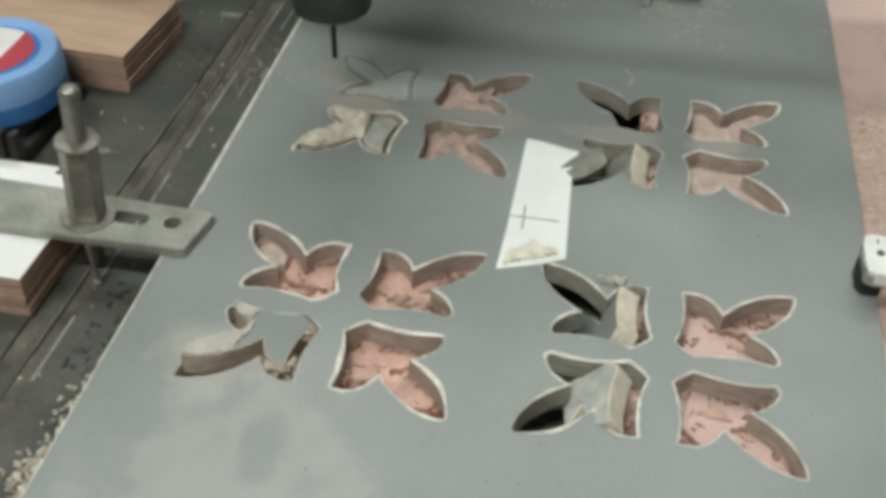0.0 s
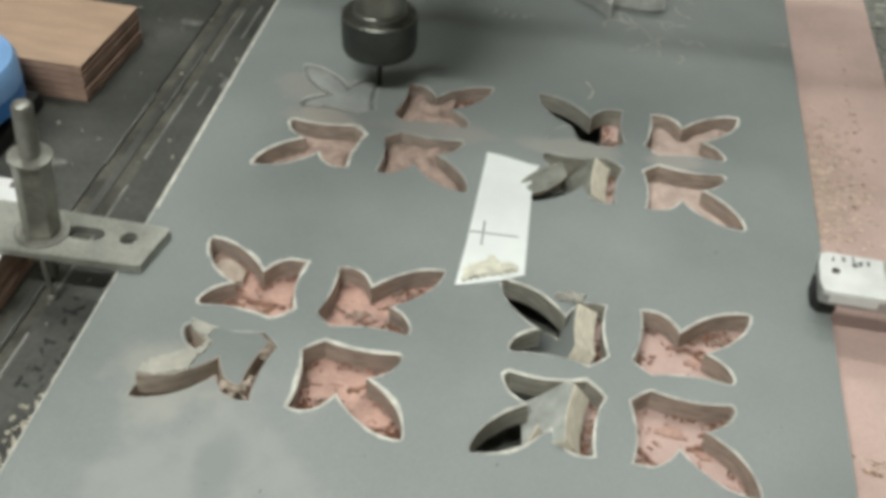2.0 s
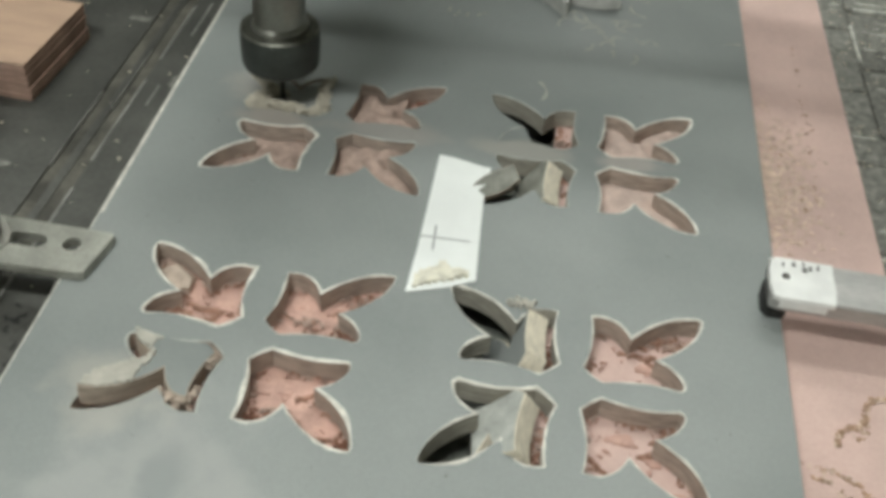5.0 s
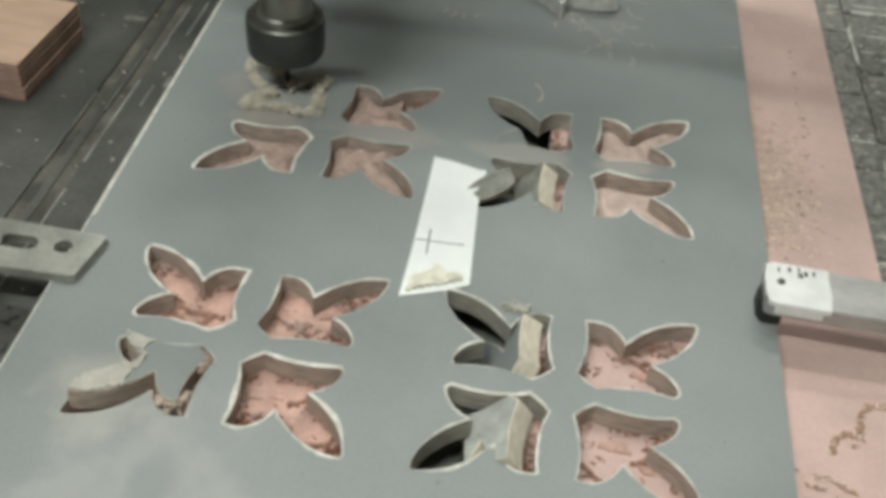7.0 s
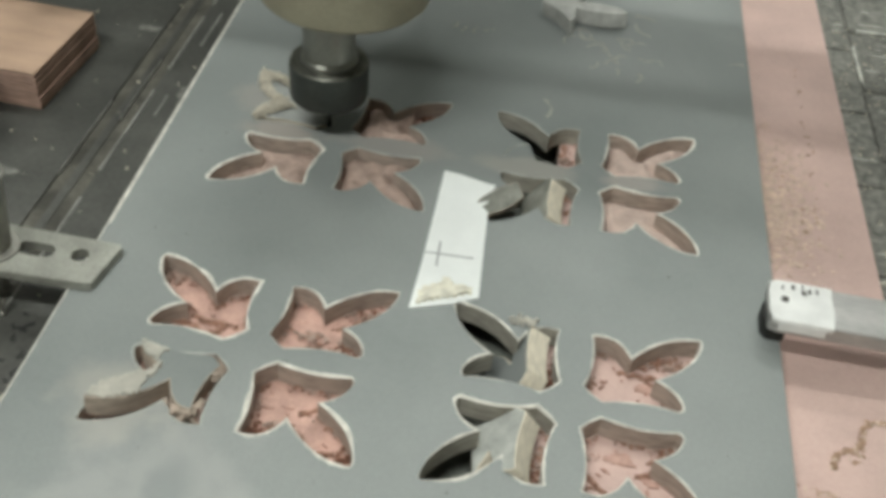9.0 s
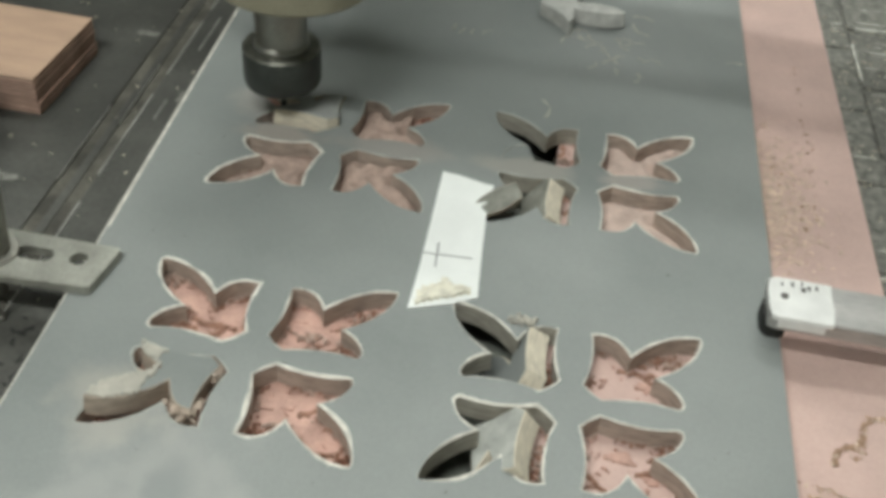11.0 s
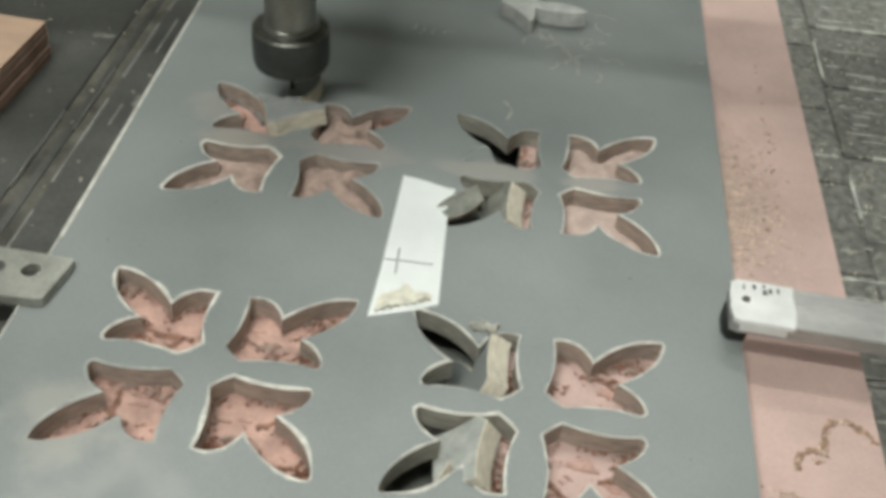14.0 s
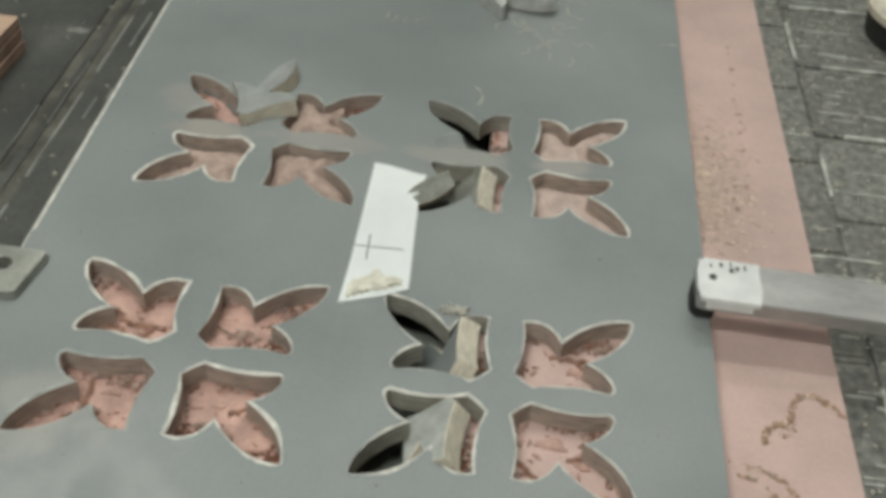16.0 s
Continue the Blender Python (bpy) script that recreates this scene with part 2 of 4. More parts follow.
def lathe(profile, n=48, cx=0.0, cy=0.0):
    """A turned solid; profile: (radius, height, material index of the band above)."""
    bm = bmesh.new()
    rings = []
    for r, z, _ in profile:
        rings.append([bm.verts.new((cx + r * math.cos(2 * math.pi * k / n), cy + r * math.sin(2 * math.pi * k / n), z)) for k in range(n)])
    for a, b, p in zip(rings, rings[1:], profile):
        for k in range(n):
            f = bm.faces.new((a[k], a[(k + 1) % n], b[(k + 1) % n], b[k]))
            f.material_index = p[2]
    bm.faces.new(rings[0][::-1])
    bm.faces.new(rings[-1])
    return bm


def prism(points, z0, z1, bevel=0.0):
    bm = bmesh.new()
    low = [bm.verts.new((x, y, z0)) for x, y in points]
    high = [bm.verts.new((x, y, z1)) for x, y in points]
    bm.faces.new(low[::-1])
    bm.faces.new(high)
    for k in range(len(points)):
        j = (k + 1) % len(points)
        bm.faces.new((low[k], low[j], high[j], high[k]))
    if bevel:
        bmesh.ops.bevel(bm, geom=bm.edges[:], offset=bevel, segments=2, affect="EDGES", profile=0.6)
    return bm


def bezier(p, c, q, n):
    return [((1 - s) ** 2 * p[0] + 2 * s * (1 - s) * c[0] + s * s * q[0], (1 - s) ** 2 * p[1] + 2 * s * (1 - s) * c[1] + s * s * q[1]) for s in (k / n for k in range(n))]


def offset(points, d):
    """The closed outline moved outwards by d (inwards: minus); points run clockwise."""
    out, n = [], len(points)
    for k in range(n):
        a, b, c = (Vector(points[(k + i) % n]) for i in (-1, 0, 1))
        e, f = (b - a).normalized(), (c - b).normalized()
        m = Vector((-e.y, e.x)) + Vector((-f.y, f.x))
        m.normalize()
        cosine = max(0.5, m.dot(Vector((-e.y, e.x))))
        out.append(tuple(b + m * d / cosine))
    return out


# The cut shape: a body with a large and a small leaf. Millimetres, clockwise from the body's outer corner.
CORNERS = [((11, 59), (27, 63.5)), ((34.5, 44), (52.6, 68.8)), ((75.5, 69.5), (76.8, 69)), ((76.6, 67), (74, 46)), ((48.5, 30.5), (62, 25)),
           ((65, 13.5), (65.4, 10)), ((62.5, 9), (42, 14)), ((18.5, 7), (12, 11)), ((7.5, 17), (14.5, 38))]
STEPS = [12, 14, 3, 12, 9, 3, 12, 4, 10]
OUTLINE = []
for (p, c), (q, _), n in zip(CORNERS, CORNERS[1:] + CORNERS[:1], STEPS):
    OUTLINE += [(x / 1000, y / 1000) for x, y in bezier(p, c, q, n)]
# the same shape less the width of the bit: the piece that comes free
CORNERS_IN = [((14.6, 55.4), (26.5, 59.0)), ((34.6, 38.0), (50.5, 64.8)), ((72.0, 65.8), (72.8, 65.4)), ((72.7, 64.4), (70.2, 47.2)), ((43.0, 30.4), (59.6, 20.8)),
              ((61.2, 14.0), (61.4, 12.8)), ((60.2, 12.6), (42, 17.6)), ((19.6, 11.0), (15.5, 13.2)), ((12.0, 17.2), (18.2, 38))]
INSET = []
for (p, c), (q, _), n in zip(CORNERS_IN, CORNERS_IN[1:] + CORNERS_IN[:1], STEPS):
    INSET += [(x / 1000, y / 1000) for x, y in bezier(p, c, q, n)]
MID = (0.042, 0.036)
PX, PY, THICK = 0.19, 0.2234, 0.015
COLUMN = {"A": (0, -1), "B": (0, 1), "C": (1, -1), "D": (1, 1)}
LINE = {1: (1, 1), 2: (1, -1), 3: (0, 1), 4: (0, -1)}


def placed(points, column, line):
    """The outline at a place of the cutting pattern, always clockwise."""
    (gx, sx), (gy, sy) = COLUMN[column], LINE[line]
    if line == 4 and column != "A":
        points = [(u, v - 0.0013 * (1 - v / 0.07)) for u, v in points]
    out = [(gx * PX + sx * u, gy * PY + sy * v) for u, v in points]
    return out if sx * sy > 0 else out[::-1]


def centre(column, line):
    (gx, sx), (gy, sy) = COLUMN[column], LINE[line]
    return gx * PX + sx * MID[0], gy * PY + sy * MID[1]


def local_shape(points, column, line):
    cx, cy = centre(column, line)
    return [(x - cx, y - cy) for x, y in placed(points, column, line)]


def flakes(spots, size, seed, flat=0.35, up=0.3):
    """Loose chips: small bent shards, each with a thickness."""
    rnd = random.Random(seed)
    verts, faces = [], []
    for x, y, z in spots:
        s = size * rnd.uniform(0.5, 1.6)
        turn = Euler((rnd.uniform(-up, up), rnd.uniform(-up, up), rnd.uniform(0, 6.3))).to_matrix()
        k = len(verts)
        t = s * flat
        for a, b, c in ((-s, -s * 0.4, 0), (s * rnd.uniform(0.6, 1.2), -s * 0.3, 0), (s * 0.8, s * rnd.uniform(0.2, 0.6), t * 0.5), (-s * 0.7, s * 0.4, 0),
                        (-s * 0.6, -s * 0.2, t), (s * 0.6, -s * 0.2, t), (s * 0.5, s * 0.3, t * 1.4), (-s * 0.5, s * 0.3, t)):
            v = turn @ Vector((a, b, c))
            verts.append((x + v.x, y + v.y, z + v.z))
        faces += [tuple(k + i for i in f) for f in ((3, 2, 1, 0), (4, 5, 6, 7), (0, 1, 5, 4), (1, 2, 6, 5), (2, 3, 7, 6), (3, 0, 4, 7))]
    return verts, faces


def stuff(name, spots, size, seed, mat, label, category, flat=0.35, up=0.3, parent=None):
    verts, faces = flakes(spots, size, seed, flat, up)
    me = bpy.data.meshes.new(name)
    me.from_pydata(verts, [], faces)
    me.materials.append(mat)
    ob = new(name, me)
    if parent is not None:
        ob.parent = parent
        return tagged(ob, label, kind="stuff")
    return tagged(ob, label, category, kind="stuff")


def inside(p, poly):
    hit, n = False, len(poly)
    for k in range(n):
        (x1, y1), (x2, y2) = poly[k], poly[(k + 1) % n]
        if (y1 > p[1]) != (y2 > p[1]) and p[0] < (x2 - x1) * (p[1] - y1) / (y2 - y1) + x1:
            hit = not hit
    return hit


# ---- the unseen room, pale so that it bounces fill light ----
FLOOR, CEILING, BED = -0.88, 2.3, -0.033


def room():
    tagged(obj("floor", box(-4, 4, -4, 4, FLOOR - 0.1, FLOOR), BOUNCE_FLOOR), "unseen grey floor, lightened to bounce fill light", "floor", kind="structure")
    tagged(obj("ceiling", box(-4, 4, -4, 4, CEILING, CEILING + 0.1), BOUNCE_WALL), "unseen pale ceiling, added to bounce fill light", "ceiling", kind="structure")
    for name, b in (("wall_north", (-4, 4, 4, 4.15)), ("wall_south", (-4, 4, -4.15, -4)), ("wall_east", (4, 4.15, -4.15, 4.15)), ("wall_west", (-4.15, -4, -4.15, 4.15))):
        tagged(obj(name, box(*b, FLOOR, CEILING), BOUNCE_WALL), "unseen pale wall, added to bounce fill light", "wall", kind="structure")
    # the third fitting only houses the added far fill lamp
    for x, y, _ in (LAMP_MAIN, LAMP_BACK, FILL_FAR):
        lamp = thing("ceiling_light", pose(x, y, CEILING - 0.13), "unseen white fluorescent light fitting under the ceiling", "lamp", "ceiling lights")
        part("frame", box(-0.66, 0.66, -0.17, 0.17, 0.05, 0.13, 0.01), WHITE_TAPE, lamp)
        part("diffuser", box(-0.62, 0.62, -0.14, 0.14, 0.025, 0.05, 0.008), TUBE, lamp)


room()


# ---- the router table ----
def machine_table():
    table = thing("router_table", pose(0, 0, 0), "dark steel router table with slots and scuffed pads", "machine table")
    for x0, x1, name in ((-0.75, -0.200, "bed_plate"), (-0.1735, 0.1000, "bed_plate"), (0.1640, 0.3985, "bed_plate")):
        part(name, box(x0, x1, -0.7, 1.5, BED - 0.07, BED, 0.0012), STEEL_DARK, table)
    part("trough_bottom", box(0.1000, 0.1640, -0.7, 1.5, BED - 0.07, BED - 0.010), SLOT, table, "dark trough bottom")
    part("slot_bottom", box(-0.200, -0.1735, -0.7, 1.5, BED - 0.07, BED - 0.0022), GRIME, table, "grimy slot bottom")
    part("slot_rail", box(-0.1905, -0.1840, -0.7, 1.5, BED - 0.0022, BED - 0.0010, 0.0004), STEEL_DARK, table)
    # rubbed bright edges of the slots, broken into lengths
    rnd = random.Random(3)
    for x, w in ((-0.1732, 0.0019), (-0.1995, 0.0009), (-0.1835, 0.0007)):
        y = -0.45
        while y < 1.0:
            ln = rnd.uniform(0.03, 0.13)
            part("worn_edge", box(x, x + w, y, y + ln, BED - 0.0018, BED + 0.0009, 0.0003, 1), STEEL_EDGE, table, "bright rubbed steel edge")
            y += ln + rnd.uniform(0.02, 0.05) * (1 if w > 0.0015 else 5)
    for y, ln in ((0.262, 0.030), (0.375, 0.060)):
        part("scratch", box(-0.1600, -0.1586, y, y + ln, BED - 0.002, BED + 0.0004), STEEL_EDGE, table, "bright scratch")
    part("pad_base", box(0.3990, 0.95, -0.7, 1.5, BED - 0.07, BED - 0.0030), PAD, table)
    pads = {}
    for k in range(-5, 10):
        part("bed_strip", box(0.4000, 0.4300, 0.2445 + k * 0.1115 - 0.04, 0.2445 + k * 0.1115 + 0.0685, BED - 0.004, BED - 0.0003, 0.002), PAD, table, "scuffed dark bed strip")
        for _ in range(5):
            x0, y0 = rnd.uniform(0.402, 0.52), 0.2445 + k * 0.1115 + rnd.uniform(0, 0.1)
            part("scratch", box(x0, x0 + rnd.uniform(0.02, 0.07), y0, y0 + 0.0011, BED - 0.002, BED + 0.0009), PAD_EDGE, table)
    for i in range(4):
        for k in range(-5, 10):
            x0, y0 = 0.4325 + i * 0.118, 0.2445 + k * 0.1115
            if "pad" not in pads:
                o = part("bed_pad", box(0, 0.1125, 0, 0.106, -0.004, 0, 0.0020, 2), PAD, table, "scuffed dark bed pad")
                pads["pad"] = o.data
            else:
                o = new("bed_pad", pads["pad"])
                o.parent = table
            o.location = (x0, y0, BED + rnd.uniform(-0.0006, 0.0006))
            o.rotation_euler = (0, 0, rnd.uniform(-0.012, 0.012))
            if i < 2 and rnd.random() < 0.8:
                e = part("rubbed_rim", box(x0 + rnd.uniform(0.0, 0.03), x0 + rnd.uniform(0.06, 0.112), y0 - 0.0018, y0 + 0.0018, BED - 0.002, BED + 0.0012, 0.0004, 1), PAD_EDGE, table)
            if i < 2 and rnd.random() < 0.6:
                part("rubbed_rim", box(x0 - 0.0014, x0 + 0.0014, y0 + rnd.uniform(0, 0.03), y0 + rnd.uniform(0.05, 0.1), BED - 0.002, BED + 0.0008, 0.0004, 1), PAD_EDGE, table)
    for _ in range(120):
        x0, y0, w = rnd.uniform(0.404, 0.66), rnd.uniform(-0.10, 0.60), rnd.uniform(0.003, 0.020)
        part("scratch", box(x0, x0 + w, y0, y0 + rnd.uniform(0.0007, 0.0016), BED - 0.002, BED + 0.0010), PAD_EDGE, table)
    part("frame", box(-0.72, 0.92, -0.65, 1.45, BED - 0.20, BED - 0.0705, 0.004), PAINT, table)
    for x in (-0.66, 0.86):
        for y in (-0.58, 1.38):
            part("leg", box(x - 0.05, x + 0.05, y - 0.05, y + 0.05, FLOOR, BED - 0.20, 0.004), PAINT, table)
    return table


machine_table()


def spoil_boards():
    a = obj("spoil_board", box(-0.108, 0.098, -0.40, 1.2, BED, -THICK - 0.0004, 0.0008), PINK)
    tagged(a, "pink spoil board lying hidden under the grey panel", "board", "spoil boards")
    b = obj("spoil_board", box(0.1655, 0.3975, -0.40, 1.2, BED, -THICK - 0.0004, 0.0008), PINK_OPEN)
    tagged(b, "pink spoil board with old router scars and sawdust", "board", "spoil boards")


spoil_boards()


# ---- the grey panel ----
def edge_x(y):
    return -0.1225 - 0.020 * (y - 0.05)


def grey_panel():
    y0, y1, x1 = -0.38, 1.15, 0.3163
    bm = bmesh.new()
    # how far the pale frayed rim reaches round each cut-out; dusty rims where dust has settled
    fray = {"A1": 1.0, "A2": 1.35, "A3": 1.35, "A4": 1.0, "B1": 0.7, "B2": 0.8, "B3": 0.8, "B4": 1.4, "C1": 0.6, "C2": 0.6, "C3": 0.85, "C4": 1.15, "D1": 1.1, "D2": 1.0, "D3": 0.95, "D4": 0.85}
    dusty = ("A1", "A4", "B1", "B2", "C1", "C2")
    rim_lines = [(3 if c + str(r) in dusty else 1, 4 if c == "C" else 2, fray[c + str(r)], placed(OUTLINE, c, r)) for c in COLUMN for r in LINE]
    rect = [(edge_x(y0), y0), (x1, y0), (x1, y1), (edge_x(y1), y1)]
    rnd = random.Random(8)

    def ring(points, z):
        return [bm.verts.new((x, y, z)) for x, y in points]

    def loop_edges(vs):
        return [bm.edges.new((vs[k], vs[(k + 1) % len(vs)])) for k in range(len(vs))]

    def skirt(a, b, index):
        for k in range(len(a)):
            j = (k + 1) % len(a)
            bm.faces.new((a[k], a[j], b[j], b[k])).material_index = index

    top, bottom = ring(rect, 0), ring(rect, -THICK)
    t_edges, b_edges = loop_edges(top), loop_edges(bottom)
    skirt(top, bottom, 1)
    for rim_index, wall_index, reach, pts in rim_lines:
        wide = [Vector(p).lerp(Vector(q), reach * max(0.15, 0.95 + 1.1 * noise.noise(Vector((p[0] * 55, p[1] * 55, 7.0))) + rnd.uniform(-0.2, 0.25))) for p, q in zip(pts, offset(pts, 0.0014))]
        o, m, i = ring(wide, 0), ring(pts, -0.0007), ring(pts, -THICK)
        t_edges += loop_edges(o)
        b_edges += loop_edges(i)
        skirt(o, m, rim_index)
        skirt(m, i, wall_index)
    bmesh.ops.triangle_fill(bm, edges=t_edges, use_beauty=True, use_dissolve=False)
    bmesh.ops.triangle_fill(bm, edges=b_edges, use_beauty=True, use_dissolve=False)
    ob = tagged(obj("grey_panel", bm, [GREY, RIM, CORE_SHADED, DUSTY_LIT, CORE_SHADED_GREY]), "grey laminated panel with sixteen leaf-shaped cut-outs", "panel")
    # a leaf that the bit left standing, still bridged to the panel
    whole = placed(OUTLINE, "C", 1)
    tab = [p for p in offset(whole, -0.0003) if p[0] < 0.1500 and p[1] < 0.2555]
    part("uncut_tab", prism(tab, -THICK + 0.0006, -0.0007, 0.0004), [GREY], ob, "dusty leaf end that was not cut through")
    # the bare, chipped long edge, in lengths
    y = y0
    while y < y1 - 0.02:
        n = min(y1, y + rnd.uniform(0.05, 0.14))
        w = rnd.uniform(0.0009, 0.0021) if y > 0.06 else rnd.uniform(0.0001, 0.0007)
        part("bare_edge", prism([(edge_x(y) - 0.0006, y), (edge_x(y) + w, y), (edge_x(n) + w, n), (edge_x(n) - 0.0006, n)], -0.004, 0.0003), RIM, ob, "pale bare panel edge")
        y = n
    return ob


grey_panel()


# ---- cut pieces ----


def offcut(column, line, m, label, mats, keep=None, thick=THICK, edge=1):
    """A leaf-shaped piece that the router cut free; its origin lies in its middle, at the top face."""
    bm = prism(local_shape([q for q in INSET if keep is None or keep(*q)], column, line), -thick + 0.0008, 0)
    bm.faces.ensure_lookup_table()
    for f in bm.faces:
        f.normal_update()
        f.material_index = 0 if abs(f.normal.z) > 0.5 else 1
    geom = [e for e in bm.edges if all(v.co.z > -0.001 for v in e.verts)]
    bmesh.ops.bevel(bm, geom=geom, offset=0.0006, segments=1, affect="EDGES", material=edge)
    ob = obj("offcut", bm, mats)
    ob.matrix_world = m
    return tagged(ob, label, "offcut", "leaf-shaped offcuts")


def mid(column, line, z=0.0):
    return (*centre(column, line), z)


def tipped(column, line, edge_x_, angle, dx, dy, dz, rx=0, rz=0):
    """The pose of a piece that has tipped over the edge of the board below it."""
    x, y, _ = mid(column, line)
    pivot = pose(edge_x_ + dx, y + dy, -THICK + dz, rx, angle, rz)
    return pivot @ pose(x - edge_x_, 0, THICK)


PIECE_CUT = offcut("A", 1, pose(*mid("A", 1, -0.0003)), "grey leaf-shaped piece being cut free by the router", [LEAF_LIT, CREAM], edge=0)
PIECE_FLUNG = offcut("A", 2, pose(*mid("A", 2, 0)), "dust-covered leaf-shaped piece that is flung from its hole", [DUSTY_LIT, CREAM])
PIECE_NEAR = offcut("A", 4, pose(*mid("A", 4, 0)), "loose dusty leaf-shaped piece tilted in its hole", [GREY, SIDE_SHADED])
offcut("C", 3, tipped("C", 3, 0.1655, -62, 0.005, 0.000, 0.002), "leaf-shaped piece tipped into the gap, pale cut side up", [GREY, CREAM])
# the paler top colour stands in for light on the tilted face
offcut("C", 4, tipped("C", 4, 0.1655, -40, 0.000, -0.001, 0.003), "leaf-shaped piece sunk into the gap, its leaf broken off", [DUSTY_LIT, CREAM], keep=lambda u, v: not (u > 0.046 and v > 0.034))
offcut("C", 2, tipped("C", 2, 0.1655, -52, 0.002, 0.000, 0.002, rx=4), "broken body of a leaf-shaped piece, pale cut side up", [LEAF_DIRTY, CREAM], keep=lambda u, v: u < 0.046 and v < 0.060)
offcut("C", 2, pose(*mid("C", 2, 0.0035)) @ pose(-0.0085, 0.005, 0, 20, 9, 4), "stained leaf broken off its piece, tip on the paper", [LEAF_DIRTY, SIDE_SHADED], keep=lambda u, v: u > 0.036 and v > 0.030, thick=0.0065)
offcut("D", 1, pose(0.166, 0.4580, 0.0150, 3, -2, -52), "dusty pale leaf-shaped piece lying on the grey panel", [PALE_TOP, PALE_TOP])


def heap(points, height, seed, step=0.0035, keep=None, mean=0.55, lump=0.9):
    """A low, lumpy heap over an outline."""
    rnd = random.Random(seed)
    xs, ys = [p[0] for p in points], [p[1] for p in points]
    bm = bmesh.new()
    grid = {}
    nx, ny = int((max(xs) - min(xs)) / step) + 2, int((max(ys) - min(ys)) / step) + 2
    for i in range(nx):
        for j in range(ny):
            x, y = min(xs) + i * step, min(ys) + j * step
            if inside((x, y), points) and (keep is None or keep(x, y)):
                edge = min((Vector((x, y)) - Vector(p)).length for p in points)
                h = height * min(1, edge / 0.008) * (mean + lump * noise.noise(Vector((x * 90, y * 90, seed)))) + 0.0006 * rnd.random()
                grid[i, j] = bm.verts.new((x + rnd.uniform(-0.3, 0.3) * step, y + rnd.uniform(-0.3, 0.3) * step, max(-0.0004, h)))
    for (i, j), v in list(grid.items()):
        q = [grid.get(k) for k in ((i, j), (i + 1, j), (i + 1, j + 1), (i, j + 1))]
        if all(q):
            bm.faces.new(q)
    rim = [e for e in bm.edges if e.is_boundary]
    down = bmesh.ops.extrude_edge_only(bm, edges=rim)
    for v in down["geom"]:
        if isinstance(v, bmesh.types.BMVert):
            v.co.z = -0.0008
    loose = [v for v in bm.verts if not v.link_faces]
    bmesh.ops.delete(bm, geom=loose, context="VERTS")
    return bm


smooth(part("dust_mound", heap(local_shape(offset(OUTLINE, 0.001), "A", 2), 0.009, 4, keep=lambda x, y: x < 0.013), DUST, PIECE_FLUNG, "heap of cream sawdust"), 60)
leaf = local_shape(offset(INSET, 0.0012), "A", 4)
smooth(part("sawdust_film", heap(leaf, 0.0010, 7, 0.0025, keep=lambda x, y: x < -0.002 + 0.006 * noise.noise(Vector((x * 120, y * 120, 1)))), FILM, PIECE_NEAR, "film of pale dust"), 60).location.z = 0.0005


rnd = random.Random(17)
rim_spots = [(x + rnd.gauss(0, 0.0011), y + rnd.gauss(0, 0.0011), rnd.uniform(-0.0070, -0.0010)) for x, y in local_shape(offset(INSET, 0.0022), "A", 4) for _ in range(4)
             if x > 0.010 and noise.noise(Vector((x * 75, y * 75, 5.0))) > -0.08]
stuff("packed_crumbs", rim_spots, 0.0022, 18, TAN_DUST, "tan crumbs packed round the loose piece", "crumbs", 0.7, 0.9, PIECE_NEAR)


# the milled groove's floor round the piece that is being cut
def groove_floor():
    bm = bmesh.new()
    a, b = local_shape(OUTLINE, "A", 1), local_shape(INSET, "A", 1)
    rnd = random.Random(2)
    rings = [[bm.verts.new((x, y, z + rnd.uniform(-0.0003, 0.0003))) for x, y in pts] for pts, z in ((a, 0), (b, 0), (b, -0.001), (a, -0.001))]
    for k in range(len(a)):
        j = (k + 1) % len(a)
        for p, q in ((0, 1), (1, 2), (2, 3), (3, 0)):
            bm.faces.new((rings[p][k], rings[p][j], rings[q][j], rings[q][k]))
    ob = obj("groove_floor", bm, GROOVE_SHADED)
    ob.matrix_world = pose(*mid("A", 1, -0.0014))
    return tagged(ob, "freshly milled groove bottom, darkened for shade, round the leaf shape", "groove")


GROOVE = groove_floor()


# ridges of chips that pile up beside the groove and are blown away again
def chip_ridge(first, last, seed):
    pts = local_shape(offset(OUTLINE, 0.0005), "A", 1)
    inner = local_shape(INSET, "A", 1)
    rnd = random.Random(seed)
    spots = []
    n = len(pts)
    for k in range(int(first * n), int(last * n)):
        for _ in range(30):
            s = rnd.random()
            p = Vector(pts[k % n]).lerp(Vector(inner[k % n]), s + rnd.uniform(-0.6, 0.6))
            spots.append((p.x + rnd.gauss(0, 0.0006), p.y + rnd.gauss(0, 0.0006), rnd.uniform(-0.0008, 0.0048) * (1 - abs(s - 0.5))))
    ob = stuff("chip_ridge", spots, 0.0017, seed, RIDGE_DUST, "ridge of fluffy cream cutting chips along the groove", "wood chips", 0.7, 0.9)
    ob.matrix_world = pose(*mid("A", 1, -0.010))
    return ob


RIDGES = [chip_ridge(k / 6, (k + 1) / 6 + 0.01, 40 + k) for k in range(6)]


